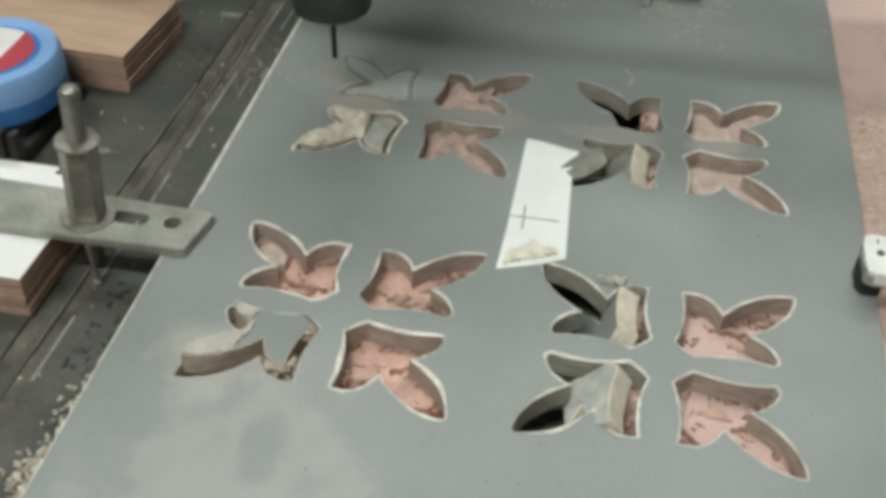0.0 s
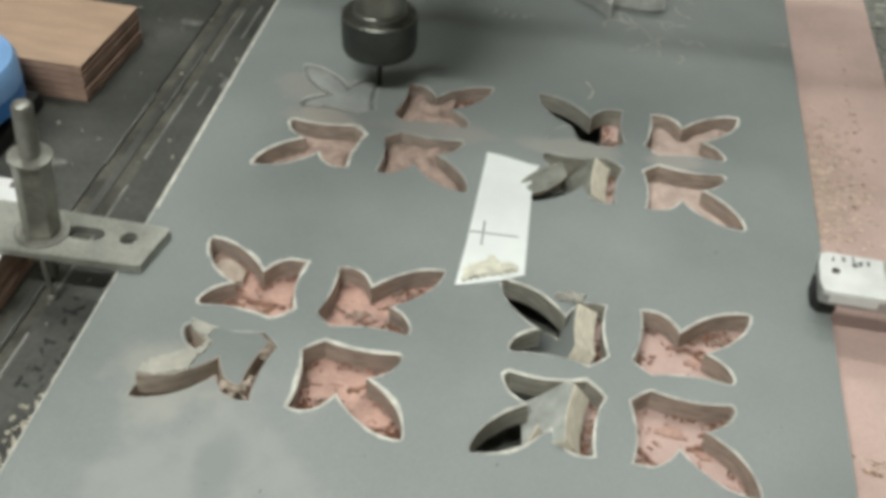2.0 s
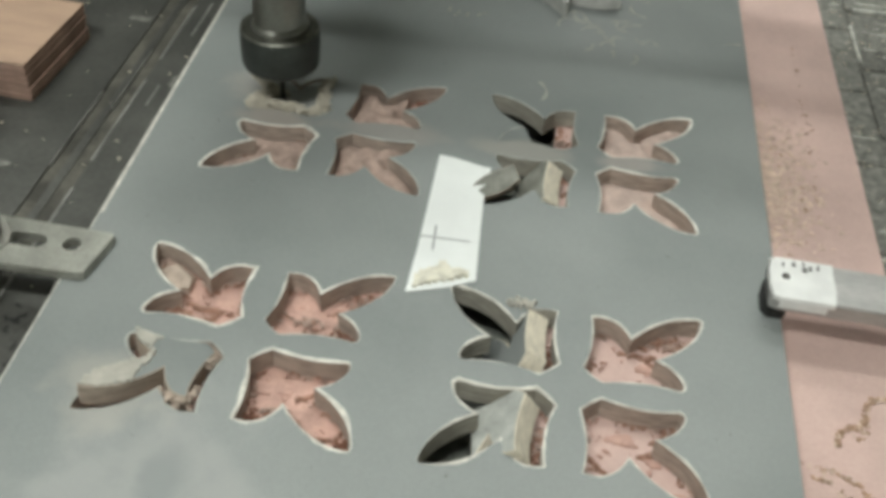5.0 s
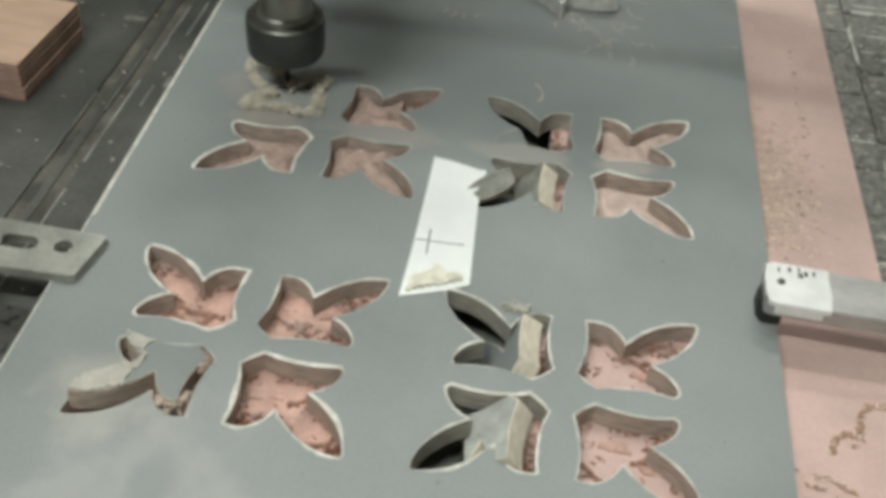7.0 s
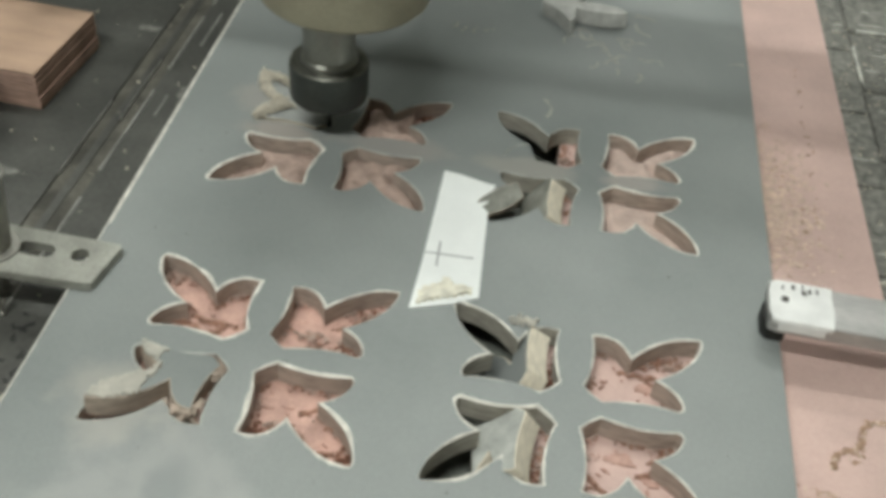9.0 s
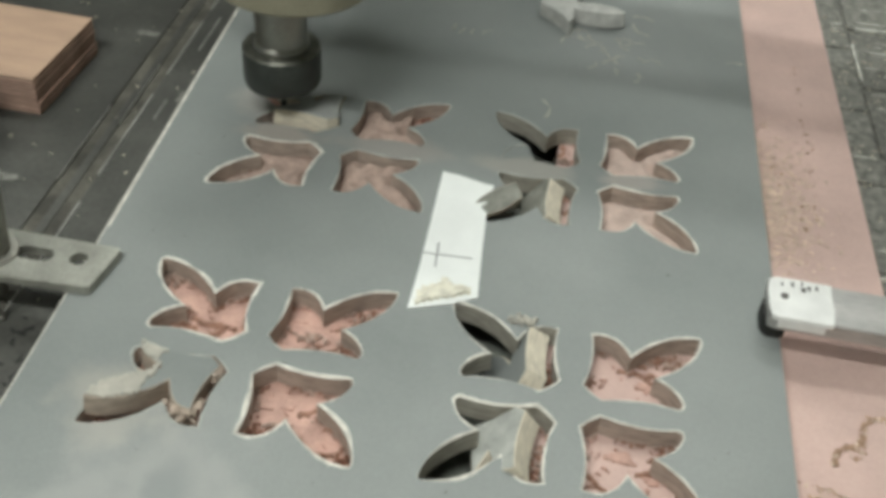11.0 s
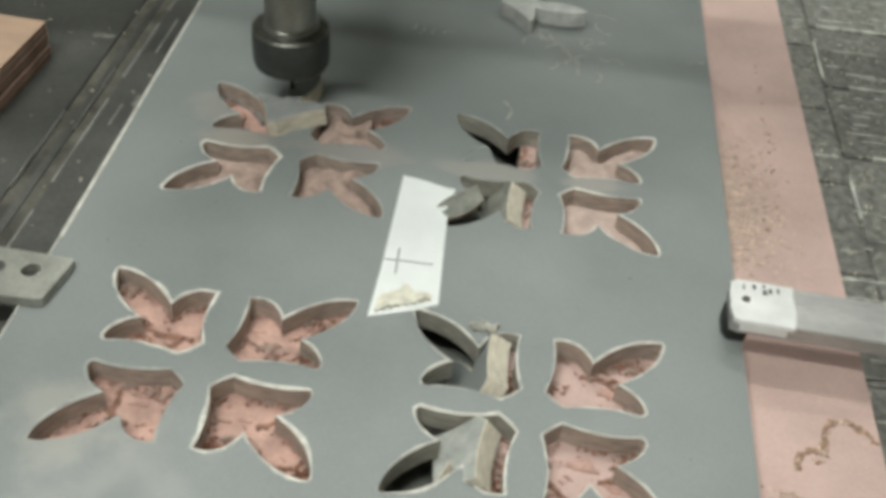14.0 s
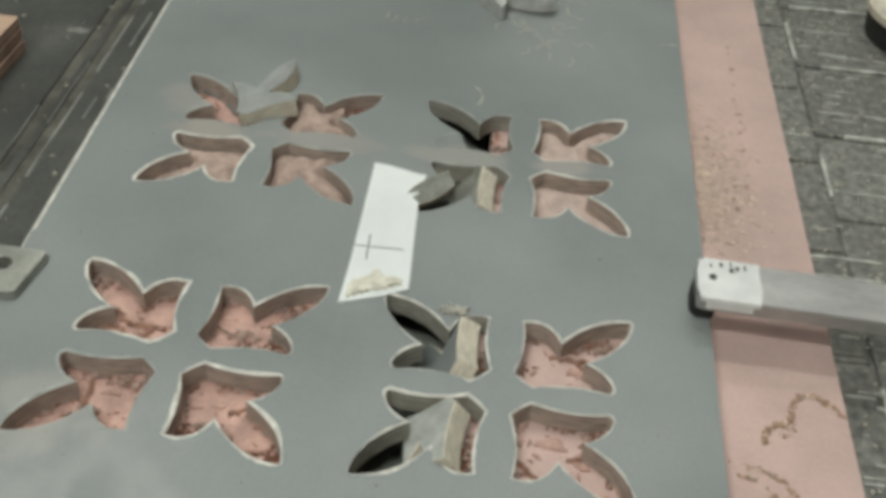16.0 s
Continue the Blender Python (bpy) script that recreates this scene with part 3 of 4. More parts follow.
# ---- the paper ----
def paper_slip():
    slip = thing("paper_slip", pose(0, 0, 0), "torn white paper slip taped to the panel, pencil cross", "paper")
    edge = [(0.0845, 0.2030), (0.096, 0.2015), (0.110, 0.1975), (0.1185, 0.1950), (0.1228, 0.1955), (0.1222, 0.181), (0.1195, 0.1725), (0.1165, 0.168), (0.1215, 0.1625),
            (0.1232, 0.130), (0.1250, 0.100), (0.1265, 0.0755), (0.110, 0.066), (0.0985, 0.0615), (0.0848, 0.0565), (0.0855, 0.100), (0.0850, 0.150)]
    bm = prism(edge, 0.0004, 0.0009)
    part("sheet", bm, PAPER, slip)
    glue = [(0.0862, 0.0590), (0.1240, 0.0768), (0.1215, 0.0850), (0.110, 0.0845), (0.1035, 0.0905), (0.0975, 0.0830), (0.0905, 0.0800), (0.0875, 0.0690)]
    smooth(part("crumpled_tape", heap(glue, 0.0035, 12, 0.0022), GLUE, slip, "crumpled yellowed sticky tape"), 50)
    for ob in slip.children:
        if ob.name.startswith("crumpled_tape"):
            ob.location.z = 0.0012
    part("pencil_line", prism([(0.0817 + 0.004, 0.1106), (0.1180, 0.1114), (0.1180, 0.1122), (0.0817 + 0.004, 0.1114)], 0.0008, 0.0011), PENCIL, slip, "grey pencil line")
    part("pencil_line", prism([(0.0950, 0.0985), (0.0958, 0.0985), (0.0947, 0.1232), (0.0937, 0.1232)], 0.0008, 0.0011), PENCIL, slip, "grey pencil line")
    return slip


paper_slip()


# ---- hold-down strap with its stud ----
def holed(points, holes, z0, z1):
    bm = bmesh.new()
    edges = {z0: [], z1: []}
    for pts in [points, *holes]:
        rings = {z: [bm.verts.new((x, y, z)) for x, y in pts] for z in (z0, z1)}
        n = len(pts)
        for z, r in rings.items():
            edges[z] += [bm.edges.new((r[k], r[(k + 1) % n])) for k in range(n)]
        for k in range(n):
            j = (k + 1) % n
            bm.faces.new((rings[z0][k], rings[z0][j], rings[z1][j], rings[z1][k]))
    for z in (z0, z1):
        bmesh.ops.triangle_fill(bm, edges=edges[z], use_beauty=True, use_dissolve=False)
    return bm


def round_hole(cx, cy, r, half=0.0, n=24):
    return [(cx + half * (1 if math.cos(a) > 0 else -1) + r * math.cos(a), cy + r * math.sin(a)) for a in (2 * math.pi * (k + 0.5) / n for k in range(n))]


def strap_clamp():
    clamp = thing("strap_clamp", pose(0.0035, 0.0, 0), "galvanised steel hold-down strap bolted over the panel's edge", "clamp")
    outline = [(-0.264, 0.0235), (-0.1150, 0.0250), (-0.1110, 0.0265), (-0.1055, 0.0620), (-0.1070, 0.0645), (-0.264, 0.0695), (-0.268, 0.066), (-0.268, 0.022)]
    part("plate", holed(outline, [round_hole(-0.1275, 0.0490, 0.0058), round_hole(-0.1560, 0.0480, 0.0060, 0.0065)], 0.0004, 0.0068), PLATE, clamp)
    lip = part("plate_edge", prism([(-0.262, 0.0222), (-0.1150, 0.0250), (-0.1148, 0.0262), (-0.262, 0.0235)], 0.0012, 0.0062, 0.0004), PLATE, clamp, "rubbed plate edge")
    tilt = pose(-0.1790, 0.0435, 0.0068, 1.5, 5.5, 0)
    washer = part("washer", lathe([(0.0070, 0, 0), (0.0170, 0, 0), (0.0174, 0.0018, 0), (0.0165, 0.0028, 0), (0.0070, 0.0026, 0)], 32), BOLT, clamp)
    washer.matrix_world = tilt
    hexa = bmesh.new()
    rings = []
    for r, z in ((0.0108, 0.0026), (0.0120, 0.0040), (0.0120, 0.0580), (0.0110, 0.0600)):
        rings.append([hexa.verts.new((r * math.cos(math.pi / 3 * k + 0.35), r * math.sin(math.pi / 3 * k + 0.35), z)) for k in range(6)])
    for a, b in zip(rings, rings[1:]):
        for k in range(6):
            hexa.faces.new((a[k], a[(k + 1) % 6], b[(k + 1) % 6], b[k]))
    hexa.faces.new(rings[0][::-1]), hexa.faces.new(rings[-1])
    h = part("long_nut", hexa, BOLT, clamp, "long hexagonal zinc nut")
    h.matrix_world = tilt
    f = part("flange", lathe([(0.0115, 0.0600, 0), (0.0135, 0.0604, 0), (0.0132, 0.0622, 0), (0.0070, 0.0630, 0)], 28), BOLT, clamp)
    f.matrix_world = tilt
    prof = [(0.0064, -0.036, 0)]
    z = 0.060
    prof.append((0.0064, z, 0))
    while z < 0.097:
        prof += [(0.0064, z, 0), (0.0059, z + 0.0008, 0)]
        z += 0.0016
    prof += [(0.0060, 0.098, 0), (0.0048, 0.1000, 0)]
    rod = smooth(part("threaded_rod", lathe(prof, 24), BOLT, clamp), 60)
    rod.matrix_world = tilt
    screw = part("set_screw", lathe([(0.0012, BED, 0), (0.0030, BED + 0.0002, 0), (0.0030, BED + 0.003, 0), (0.0019, BED + 0.0035, 0), (0.0019, 0.0006, 0)], 16), BOLT, clamp, "thin bright set screw")
    screw.location = (-0.1752, 0.0250, 0)
    return clamp


strap_clamp()


# ---- stacks of board ----
def board_stack(x0, x1, y0, y1, z1, count, top, label, group, seed, yaw=0.0):
    rnd = random.Random(seed)
    t = (z1 - BED) / count
    for k in range(count):
        dx, dy = rnd.uniform(-0.0005, 0.0005), rnd.uniform(-0.0005, 0.0005)
        last = k == count - 1
        b = thing("board", pose((x0 + x1) / 2 + dx, (y0 + y1) / 2 + dy, BED + k * t, 0, 0, yaw + rnd.uniform(-0.15, 0.15)), label, "board", group)
        w, d = (x1 - x0) / 2, (y1 - y0) / 2
        part("core", box(-w + 0.0003, w - 0.0003, -d + 0.0003, d - 0.0003, 0.0004, t - 0.0012, 0.0004, 1), WOOD_EDGE, b)
        part("face", box(-w - 0.0002, w + 0.0002, -d - 0.0002, d + 0.0002, t - 0.0012, t - 0.0001, 0.0002, 1), top if last else WOOD_EDGE, b)


board_stack(-0.400, -0.2435, 0.2490, 0.3520, 0.0015, 6, WOOD_TOP, "tan veneered board in a small stack on the table", "stack of tan boards", 5, -3.0)
board_stack(-0.430, -0.1985, -0.0145, 0.0900, 0.0000, 4, WHITE_TOP, "white-faced board with reddish edges in a stack", "stack of white boards", 6)


# ---- blue tape roll on its rest ----
def tape_roll():
    roll = thing("tape_roll", pose(-0.3235, 0.184, 0.0), "blue plastic tape roll with a white and red label", "tape roll")
    smooth(part("body", lathe([(0.0500, -0.008, 0), (0.0545, -0.004, 0), (0.0550, 0.010, 1), (0.0545, 0.026, 1), (0.0520, 0.031, 1), (0.0420, 0.0315, 1), (0.0400, 0.0300, 1)], 64), [BLUE, BLUE_RING], roll), 40)
    n = 40
    disc = [(0.036 * math.cos(2 * math.pi * k / n), 0.036 * math.sin(2 * math.pi * k / n)) for k in range(n)]
    part("label", prism(disc, 0.0302, 0.0308), LABEL_WHITE, roll, "round white label")
    part("label_panel", prism([p for p in disc if p[0] > 0.012], 0.0308, 0.0313), LABEL_RED, roll.children[-1], "red field of the label")
    label_disc = [o for o in roll.children if o.name.startswith("label")][0]
    for k, (y, w) in enumerate(((0.006, 0.020), (-0.002, 0.024), (-0.012, 0.016))):
        part("print_bar", box(-0.016, -0.016 + w, y - 0.0014, y + 0.0014, 0.0308, 0.0311), INK, label_disc, "unreadable print")
    rest = thing("cable_tray", pose(0, 0, 0), "black bracket lying on the table under the roll", "bracket")
    part("foot", box(-0.400, -0.278, 0.125, 0.235, BED, -0.020, 0.003), RUBBER, rest)
    part("arm", box(-0.375, -0.285, 0.150, 0.225, -0.020, -0.008, 0.003), RUBBER, rest)
    for x in (-0.292, -0.281):
        part("prong", box(x, x + 0.006, 0.122, 0.132, -0.020, 0.002, 0.0015), RUBBER, rest)
    card = obj("white_card", box(-0.380, -0.2450, 0.103, 0.1245, BED, BED + 0.012, 0.0015), LABEL_WHITE)
    tagged(card, "small white card box beside the black bracket", "box")


tape_roll()


# ---- bar clamp ----
def bar_clamp():
    clamp = thing("bar_clamp", pose(0.3065, 0.0922, 0, 0, 0, -2.2), "steel bar clamp with white tape pressing the panel", "clamp")
    arm = [(-0.0015, -0.0150), (0.004, -0.0170), (0.40, -0.0165), (0.40, 0.0210), (0.004, 0.0195), (-0.0015, 0.0170)]
    part("arm", prism(arm, 0.0125, 0.0235, 0.0014), CHROME, clamp, "bright worn steel arm")
    sleeve = [(-0.0005, -0.0160), (0.0035, -0.0178), (0.0365, -0.0176), (0.0380, -0.004), (0.0368, 0.008), (0.0376, 0.0202), (0.0035, 0.0202), (-0.0020, 0.0170), (-0.0012, 0.006), (-0.0026, -0.004)]
    sleeve_ob = smooth(part("tape_sleeve", prism(sleeve, 0.0200, 0.0242, 0.0012), WHITE_TAPE, clamp, "white tape with worn pen marks"), 40)
    part("tape_wrap", box(0.0040, 0.0325, -0.0180, -0.0168, 0.0155, 0.0225, 0.0003, 1), WHITE_TAPE, clamp)
    for x, y, w in ((0.018, 0.011, 0.006), (0.022, 0.013, 0.004), (0.027, 0.0145, 0.003), (0.0185, 0.0165, 0.002), (0.012, 0.0150, 0.004), (0.006, 0.0135, 0.002)):
        part("pen_mark", box(x, x + w * 0.5, y - 0.0025, y + 0.0015, 0.0241, 0.0245), INK, sleeve_ob, "faded pen mark")
    smooth(part("end_pad", prism([(-0.0035, -0.006), (0.000, -0.0120), (0.012, -0.0120), (0.012, 0.012), (0.000, 0.0140), (-0.0038, 0.007)], 0.0002, 0.0150, 0.003), RUBBER, clamp, "black rubber end pad"), 40)
    part("pad_bolt", lathe([(0.0010, 0.0235, 0), (0.0026, 0.0240, 0), (0.0024, 0.0250, 0), (0.0008, 0.0252, 0)], 16, 0.0075, 0.002), INK, clamp)
    part("rail", box(0.385, 0.398, -0.008, 0.012, -0.20, 0.06, 0.002), CHROME, clamp)
    part("lower_jaw", box(0.30, 0.40, -0.012, 0.014, -0.216, -0.1935, 0.003), CHROME, clamp)
    return clamp


bar_clamp()


# ---- router spindle and gantry ----
def spindle():
    sp = thing("router_spindle", pose(-0.06, 0.23, 0.035), "router spindle with black collet nut and thin bit", "spindle")
    part("bit", lathe([(0.0004, 0, 0), (0.0020, 0.0006, 0), (0.0020, 0.041, 0)], 14), CARBIDE, sp)
    nut = part("collet_nut", lathe([(0.0090, 0.0385, 0), (0.0215, 0.0385, 0), (0.0275, 0.0425, 0), (0.0288, 0.0460, 0), (0.0288, 0.0520, 0), (0.0290, 0.0530, 0), (0.0290, 0.0715, 1), (0.0278, 0.0730, 1), (0.0220, 0.0734, 1)], 56), [NUT, NUT_EDGE], sp, "black oxide collet nut")
    smooth(nut, 30)
    smooth(part("spindle_nose", lathe([(0.0212, 0.0732, 0), (0.0208, 0.0760, 0), (0.0190, 0.0775, 0), (0.0188, 0.0960, 0), (0.0194, 0.0975, 0), (0.0194, 0.1250, 0)], 48), SHANK, sp, "shiny ground steel nose"), 30)
    hs = [(0.0300, 0.1240, 0), (0.0560, 0.1240, 0), (0.0590, 0.1270, 0), (0.0590, 0.1700, 0), (0.0560, 0.1730, 0), (0.0500, 0.1730, 0), (0.0500, 0.360, 0)]
    housing = smooth(part("housing", lathe(hs, 64, 0.010, 0.004), HOUSING, sp, "khaki painted spindle housing"), 30)
    for k in range(6):
        a = math.pi / 3 * k + 0.5
        part("bolt_head", lathe([(0.0040, 0.1205, 0), (0.0046, 0.1210, 0), (0.0046, 0.1242, 0)], 12, 0.010 + 0.046 * math.cos(a), 0.004 + 0.046 * math.sin(a)), BOLT, housing)
    return sp


SPINDLE = spindle()


def gantry():
    g = thing("gantry", pose(0, 0.23, 0), "painted steel gantry beam that carries the spindle", "gantry")
    part("beam", box(-0.70, 0.90, 0.190, 0.300, 0.270, 0.340, 0.006), PAINT, g)
    part("rail", box(-0.68, 0.88, 0.178, 0.190, 0.275, 0.295, 0.002), BOLT, g, "bright guide rail")
    part("rail", box(-0.68, 0.88, 0.178, 0.190, 0.312, 0.332, 0.002), BOLT, g, "bright guide rail")
    part("spindle_carrier", box(-0.03, 0.06, 0.070, 0.177, 0.272, 0.338, 0.006), PAINT, g)
    for x in (-0.735, 0.905):
        part("column", box(x - 0.03, x + 0.03, 0.195, 0.295, BED + 0.001, 0.330, 0.006), PAINT, g)
    return g


GANTRY = gantry()


# ---- chips, sawdust and old router scars ----
def floor_scars():
    """Old router tracks, chips and wall-foot contact shade on the pink boards, inside the holes."""
    rnd = random.Random(21)
    dark, pale, fibre, torn, torn_v = [], [], [], [], []
    for c in COLUMN:
        for r in LINE:
            poly = placed(OUTLINE, c, r)
            cx, cy = centre(c, r)
            lo = (cx - 0.036, cy - 0.033)
            hi = (cx + 0.036, cy + 0.033)

            def ok(x, y):
                on_board = x < 0.097 or x > 0.167
                return inside((x, y), poly) and on_board
            # a few broken, wandering tracks
            for _ in range(4):
                x, y = cx + rnd.gauss(0, 0.014), cy + rnd.gauss(0, 0.012)
                a = rnd.uniform(-0.7, 0.7)
                for s in range(rnd.randint(12, 26)):
                    a += rnd.gauss(0, 0.26)
                    x, y = x + 0.0013 * math.cos(a), y + 0.0013 * math.sin(a)
                    if ok(x, y):
                        for _ in range(4):
                            dark.append((x + rnd.gauss(0, 0.0007), y + rnd.gauss(0, 0.0007), -THICK - 0.0004))
            # brown dust and chips along the walls' foot, dark also for contact shade
            for k in range(len(poly)):
                if noise.noise(Vector((poly[k][0] * 70, poly[k][1] * 70, 3.0))) > -0.02:
                    for _ in range(3):
                        x = poly[k][0] + (cx - poly[k][0]) * rnd.uniform(0.01, 0.09) + rnd.gauss(0, 0.0008)
                        y = poly[k][1] + (cy - poly[k][1]) * rnd.uniform(0.01, 0.09) + rnd.gauss(0, 0.0008)
                        if ok(x, y):
                            (dark if rnd.random() < 0.6 else fibre).append((x, y, -THICK + rnd.uniform(-0.0004, 0.0012)))
            # torn, lumpy patches of the board's face
            for b in range(5):
                bx, by, br = cx + rnd.uniform(-0.026, 0.026), cy + rnd.uniform(-0.024, 0.024), rnd.uniform(0.005, 0.010)
                ring = [(bx + br * (1 + 0.3 * math.sin(3 * q + b)) * math.cos(q), by + 0.6 * br * math.sin(q)) for q in (2 * math.pi * k / 16 for k in range(16))]
                if sum(ok(*p) for p in ring) > 6:
                    lump = heap(ring, 0.0036, 70 + b + 5 * len(torn), 0.0017, ok)
                    me = bpy.data.meshes.new("lump")
                    lump.to_mesh(me)
                    lump.free()
                    k0 = len(torn_v)
                    torn_v.extend((v.co.x, v.co.y, v.co.z - THICK - 0.0002) for v in me.vertices)
                    torn.extend(tuple(k0 + i for i in p.vertices) for p in me.polygons)
                    bpy.data.meshes.remove(me)
            # chips washed up against the walls and lying about
            for _ in range(55):
                x, y = rnd.uniform(lo[0], hi[0]), rnd.uniform(lo[1], hi[1])
                if ok(x, y):
                    pale.append((x, y, -THICK + rnd.uniform(-0.0003, 0.0012)))
            for _ in range(rnd.randint(2, 4)):
                bx, by = rnd.uniform(lo[0], hi[0]), rnd.uniform(lo[1], hi[1])
                for _ in range(34):
                    x, y = bx + rnd.gauss(0, 0.0045), by + rnd.gauss(0, 0.0022)
                    if ok(x, y):
                        (dark if rnd.random() < 0.5 else fibre).append((x, y, -THICK + rnd.uniform(0, 0.002)))
    stuff("routed_scars", dark, 0.0014, 1, CHIP_DARK, "dark router tracks and wall-foot contact shade on the pink boards", "router tracks", 0.5, 0.5)
    me = bpy.data.meshes.new("torn_face")
    me.from_pydata(torn_v, [], torn)
    me.materials.append(PINK)
    tagged(smooth(new("torn_face", me), 70), "torn lumpy patches of the pink board face", "torn board", kind="stuff")
    stuff("pink_crumbs", pale, 0.0015, 2, PINK, "pink crumbs scattered in the cut-outs", "crumbs", 0.6, 0.8)
    stuff("wood_crumbs", fibre, 0.0019, 3, PINK_DUST, "pale wood crumbs in the cut-outs", "crumbs", 0.6, 0.8)


floor_scars()


def strip_scars():
    rnd = random.Random(31)
    dark, pale = [], []

    def track(points, spread, n, z=-THICK):
        for (x0, y0), (x1, y1) in zip(points, points[1:]):
            for k in range(n):
                s = rnd.random()
                p = (x0 + (x1 - x0) * s + rnd.gauss(0, spread), y0 + (y1 - y0) * s + rnd.gauss(0, spread), z + rnd.uniform(-0.0006, 0.0004))
                (dark if rnd.random() < 0.75 else pale).append(p)
    # the wavy old cut near the clamp
    arch = [(0.3440, -0.0020), (0.3455, 0.0060), (0.3520, 0.0125), (0.3600, 0.0165), (0.3640, 0.0210), (0.3660, 0.0330), (0.3720, 0.0395), (0.3800, 0.0405), (0.3880, 0.0350), (0.3945, 0.0260)]
    track(arch, 0.0009, 22)
    track([(0.3250, -0.0180), (0.3400, -0.0215), (0.3520, -0.0260), (0.3600, -0.0400)], 0.0010, 16)
    track([(0.3280, -0.0250), (0.3400, -0.0300), (0.3480, -0.0420)], 0.0012, 14)
    track([(0.3640, 0.0240), (0.3625, 0.0140), (0.3570, 0.0060)], 0.0016, 14)
    track([(0.3400, 0.1520), (0.3600, 0.1490), (0.3850, 0.1500)], 0.0012, 20)
    track([(0.3620, 0.4600), (0.3615, 0.3000), (0.3600, 0.2100)], 0.0010, 12)
    for _ in range(900):
        y = rnd.triangular(0.15, 0.36, 0.24)
        x = 0.321 + abs(rnd.gauss(0, 0.020))
        if x < 0.385:
            (pale if rnd.random() < 0.96 else dark).append((x, y, -THICK + rnd.uniform(-0.0004, 0.0006)))
    stuff("strip_scars", dark, 0.0014, 5, CHIP_MID, "brown router scars on the pink board's open strip", "router tracks", 0.35, 0.3)
    stuff("strip_sawdust", pale, 0.0017, 6, CHIP, "pale sawdust strewn on the pink board", "sawdust", 0.15, 0.12)


strip_scars()


def table_sawdust():
    rnd = random.Random(41)
    pale, bed, grey = [], [], []
    for _ in range(3000):
        y = rnd.uniform(-0.20, -0.035)
        w = 0.020 * (0.4 + 0.6 * abs(math.sin(y * 60)) + (0.4 if y < -0.09 else 0))
        pale.append((edge_x(y) - abs(rnd.gauss(0.002, w * 0.42)), y, BED + rnd.uniform(0, 0.008)))
    for _ in range(900):
        x, y = rnd.uniform(0.402, 0.60), rnd.uniform(-0.05, 0.60)
        bed.append((x, y, BED + 0.0002))
    for _ in range(60):
        bed.append((rnd.uniform(-0.30, -0.13), rnd.uniform(-0.15, 0.45), BED + 0.0002))
    for _ in range(36):
        grey.append((rnd.uniform(-0.16, -0.135), rnd.uniform(-0.06, 0.03), BED + 0.0002))
    stuff("sawdust_drift", pale, 0.0016, 8, DUST, "cream sawdust drift along the panel's edge", "sawdust", 0.6, 0.8)
    stuff("bed_crumbs", bed, 0.0012, 9, CREAM, "tiny pale crumbs strewn over the dark bed", "crumbs", 0.5, 0.5)
    stuff("dark_swarf", grey, 0.0024, 10, RUBBER, "dark greasy swarf on the bed", "swarf", 0.12, 0.1)
    for x, y, a, b in ((-0.212, 0.392, 0.012, 0.006), (-0.235, 0.165, 0.010, 0.006), (-0.150, 0.300, 0.004, 0.010), (-0.225, 0.118, 0.014, 0.005)):
        ring = [(x + a * math.cos(k / 3.2), y + b * math.sin(k / 3.2)) for k in range(20)]
        tagged(smooth(obj("dust_smear", heap(ring, 0.0006, 60, 0.002), SMEAR), 60), "pale dusty smear on the steel bed", "dust", kind="stuff").location.z = BED
    # scuffs and shreds round the upturned piece and loose shreds on the panel
    shreds = []
    for _ in range(20):
        x, y, a, turn = rnd.gauss(0.205, 0.034), rnd.gauss(0.415, 0.022), rnd.uniform(0, 6.3), rnd.choice((-1, 1)) * rnd.uniform(0.06, 0.22)
        for _ in range(rnd.randint(8, 20)):
            a += turn
            x, y = x + 0.0014 * math.cos(a), y + 0.0014 * math.sin(a)
            shreds.append((x, y, 0.0001))
    for _ in range(4):
        x, y, a = rnd.gauss(0.07, 0.04), rnd.gauss(0.42, 0.02), rnd.uniform(0, 6.3)
        for _ in range(9):
            a += 0.2
            x, y = x + 0.0014 * math.cos(a), y + 0.0014 * math.sin(a)
            shreds.append((x, y, 0.0001))
    stuff("panel_scuffs", shreds, 0.0012, 11, FILM, "faint curved grey scuffs on the panel", "scuffs", 0.22, 0.08)
    specks = [(rnd.uniform(-0.10, 0.31), rnd.uniform(-0.18, 0.40), 0.0001) for _ in range(60)]
    specks = [s for s in specks if not any(inside(s[:2], offset(placed(OUTLINE, c, r), 0.003)) for c in COLUMN for r in LINE)]
    stuff("panel_specks", specks, 0.0007, 12, INK, "small dark specks on the grey panel", "specks", 0.2, 0.1)


table_sawdust()


def filled_holes():
    """Dust that has settled in parts of some cut-outs."""
    fills = [("B", 1, PINK_DUST, 0.0150, lambda u, v: u < 0.052 or v < 0.034), ("B", 2, PINK_DUST, 0.0125, lambda u, v: True), ("D", 1, PALE_PINK, 0.0105, lambda u, v: True),
             ("A", 2, PINK_DUST, 0.0070, lambda u, v: True), ("D", 2, PALE_PINK, 0.0060, lambda u, v: True)]
    for c, r, mat, height, keep in fills:
        (gx, sx), (gy, sy) = COLUMN[c], LINE[r]
        poly = placed(OUTLINE, c, r)
        bm = heap(poly, height, 50 + r, 0.0025, keep=lambda x, y: keep((x - gx * PX) * sx, (y - gy * PY) * sy), mean=0.8, lump=0.3)
        ob = smooth(obj("settled_dust", bm, mat), 60)
        ob.location.z = -THICK + 0.0006
        tagged(ob, "soft dust settled in a cut-out", "dust", kind="stuff")


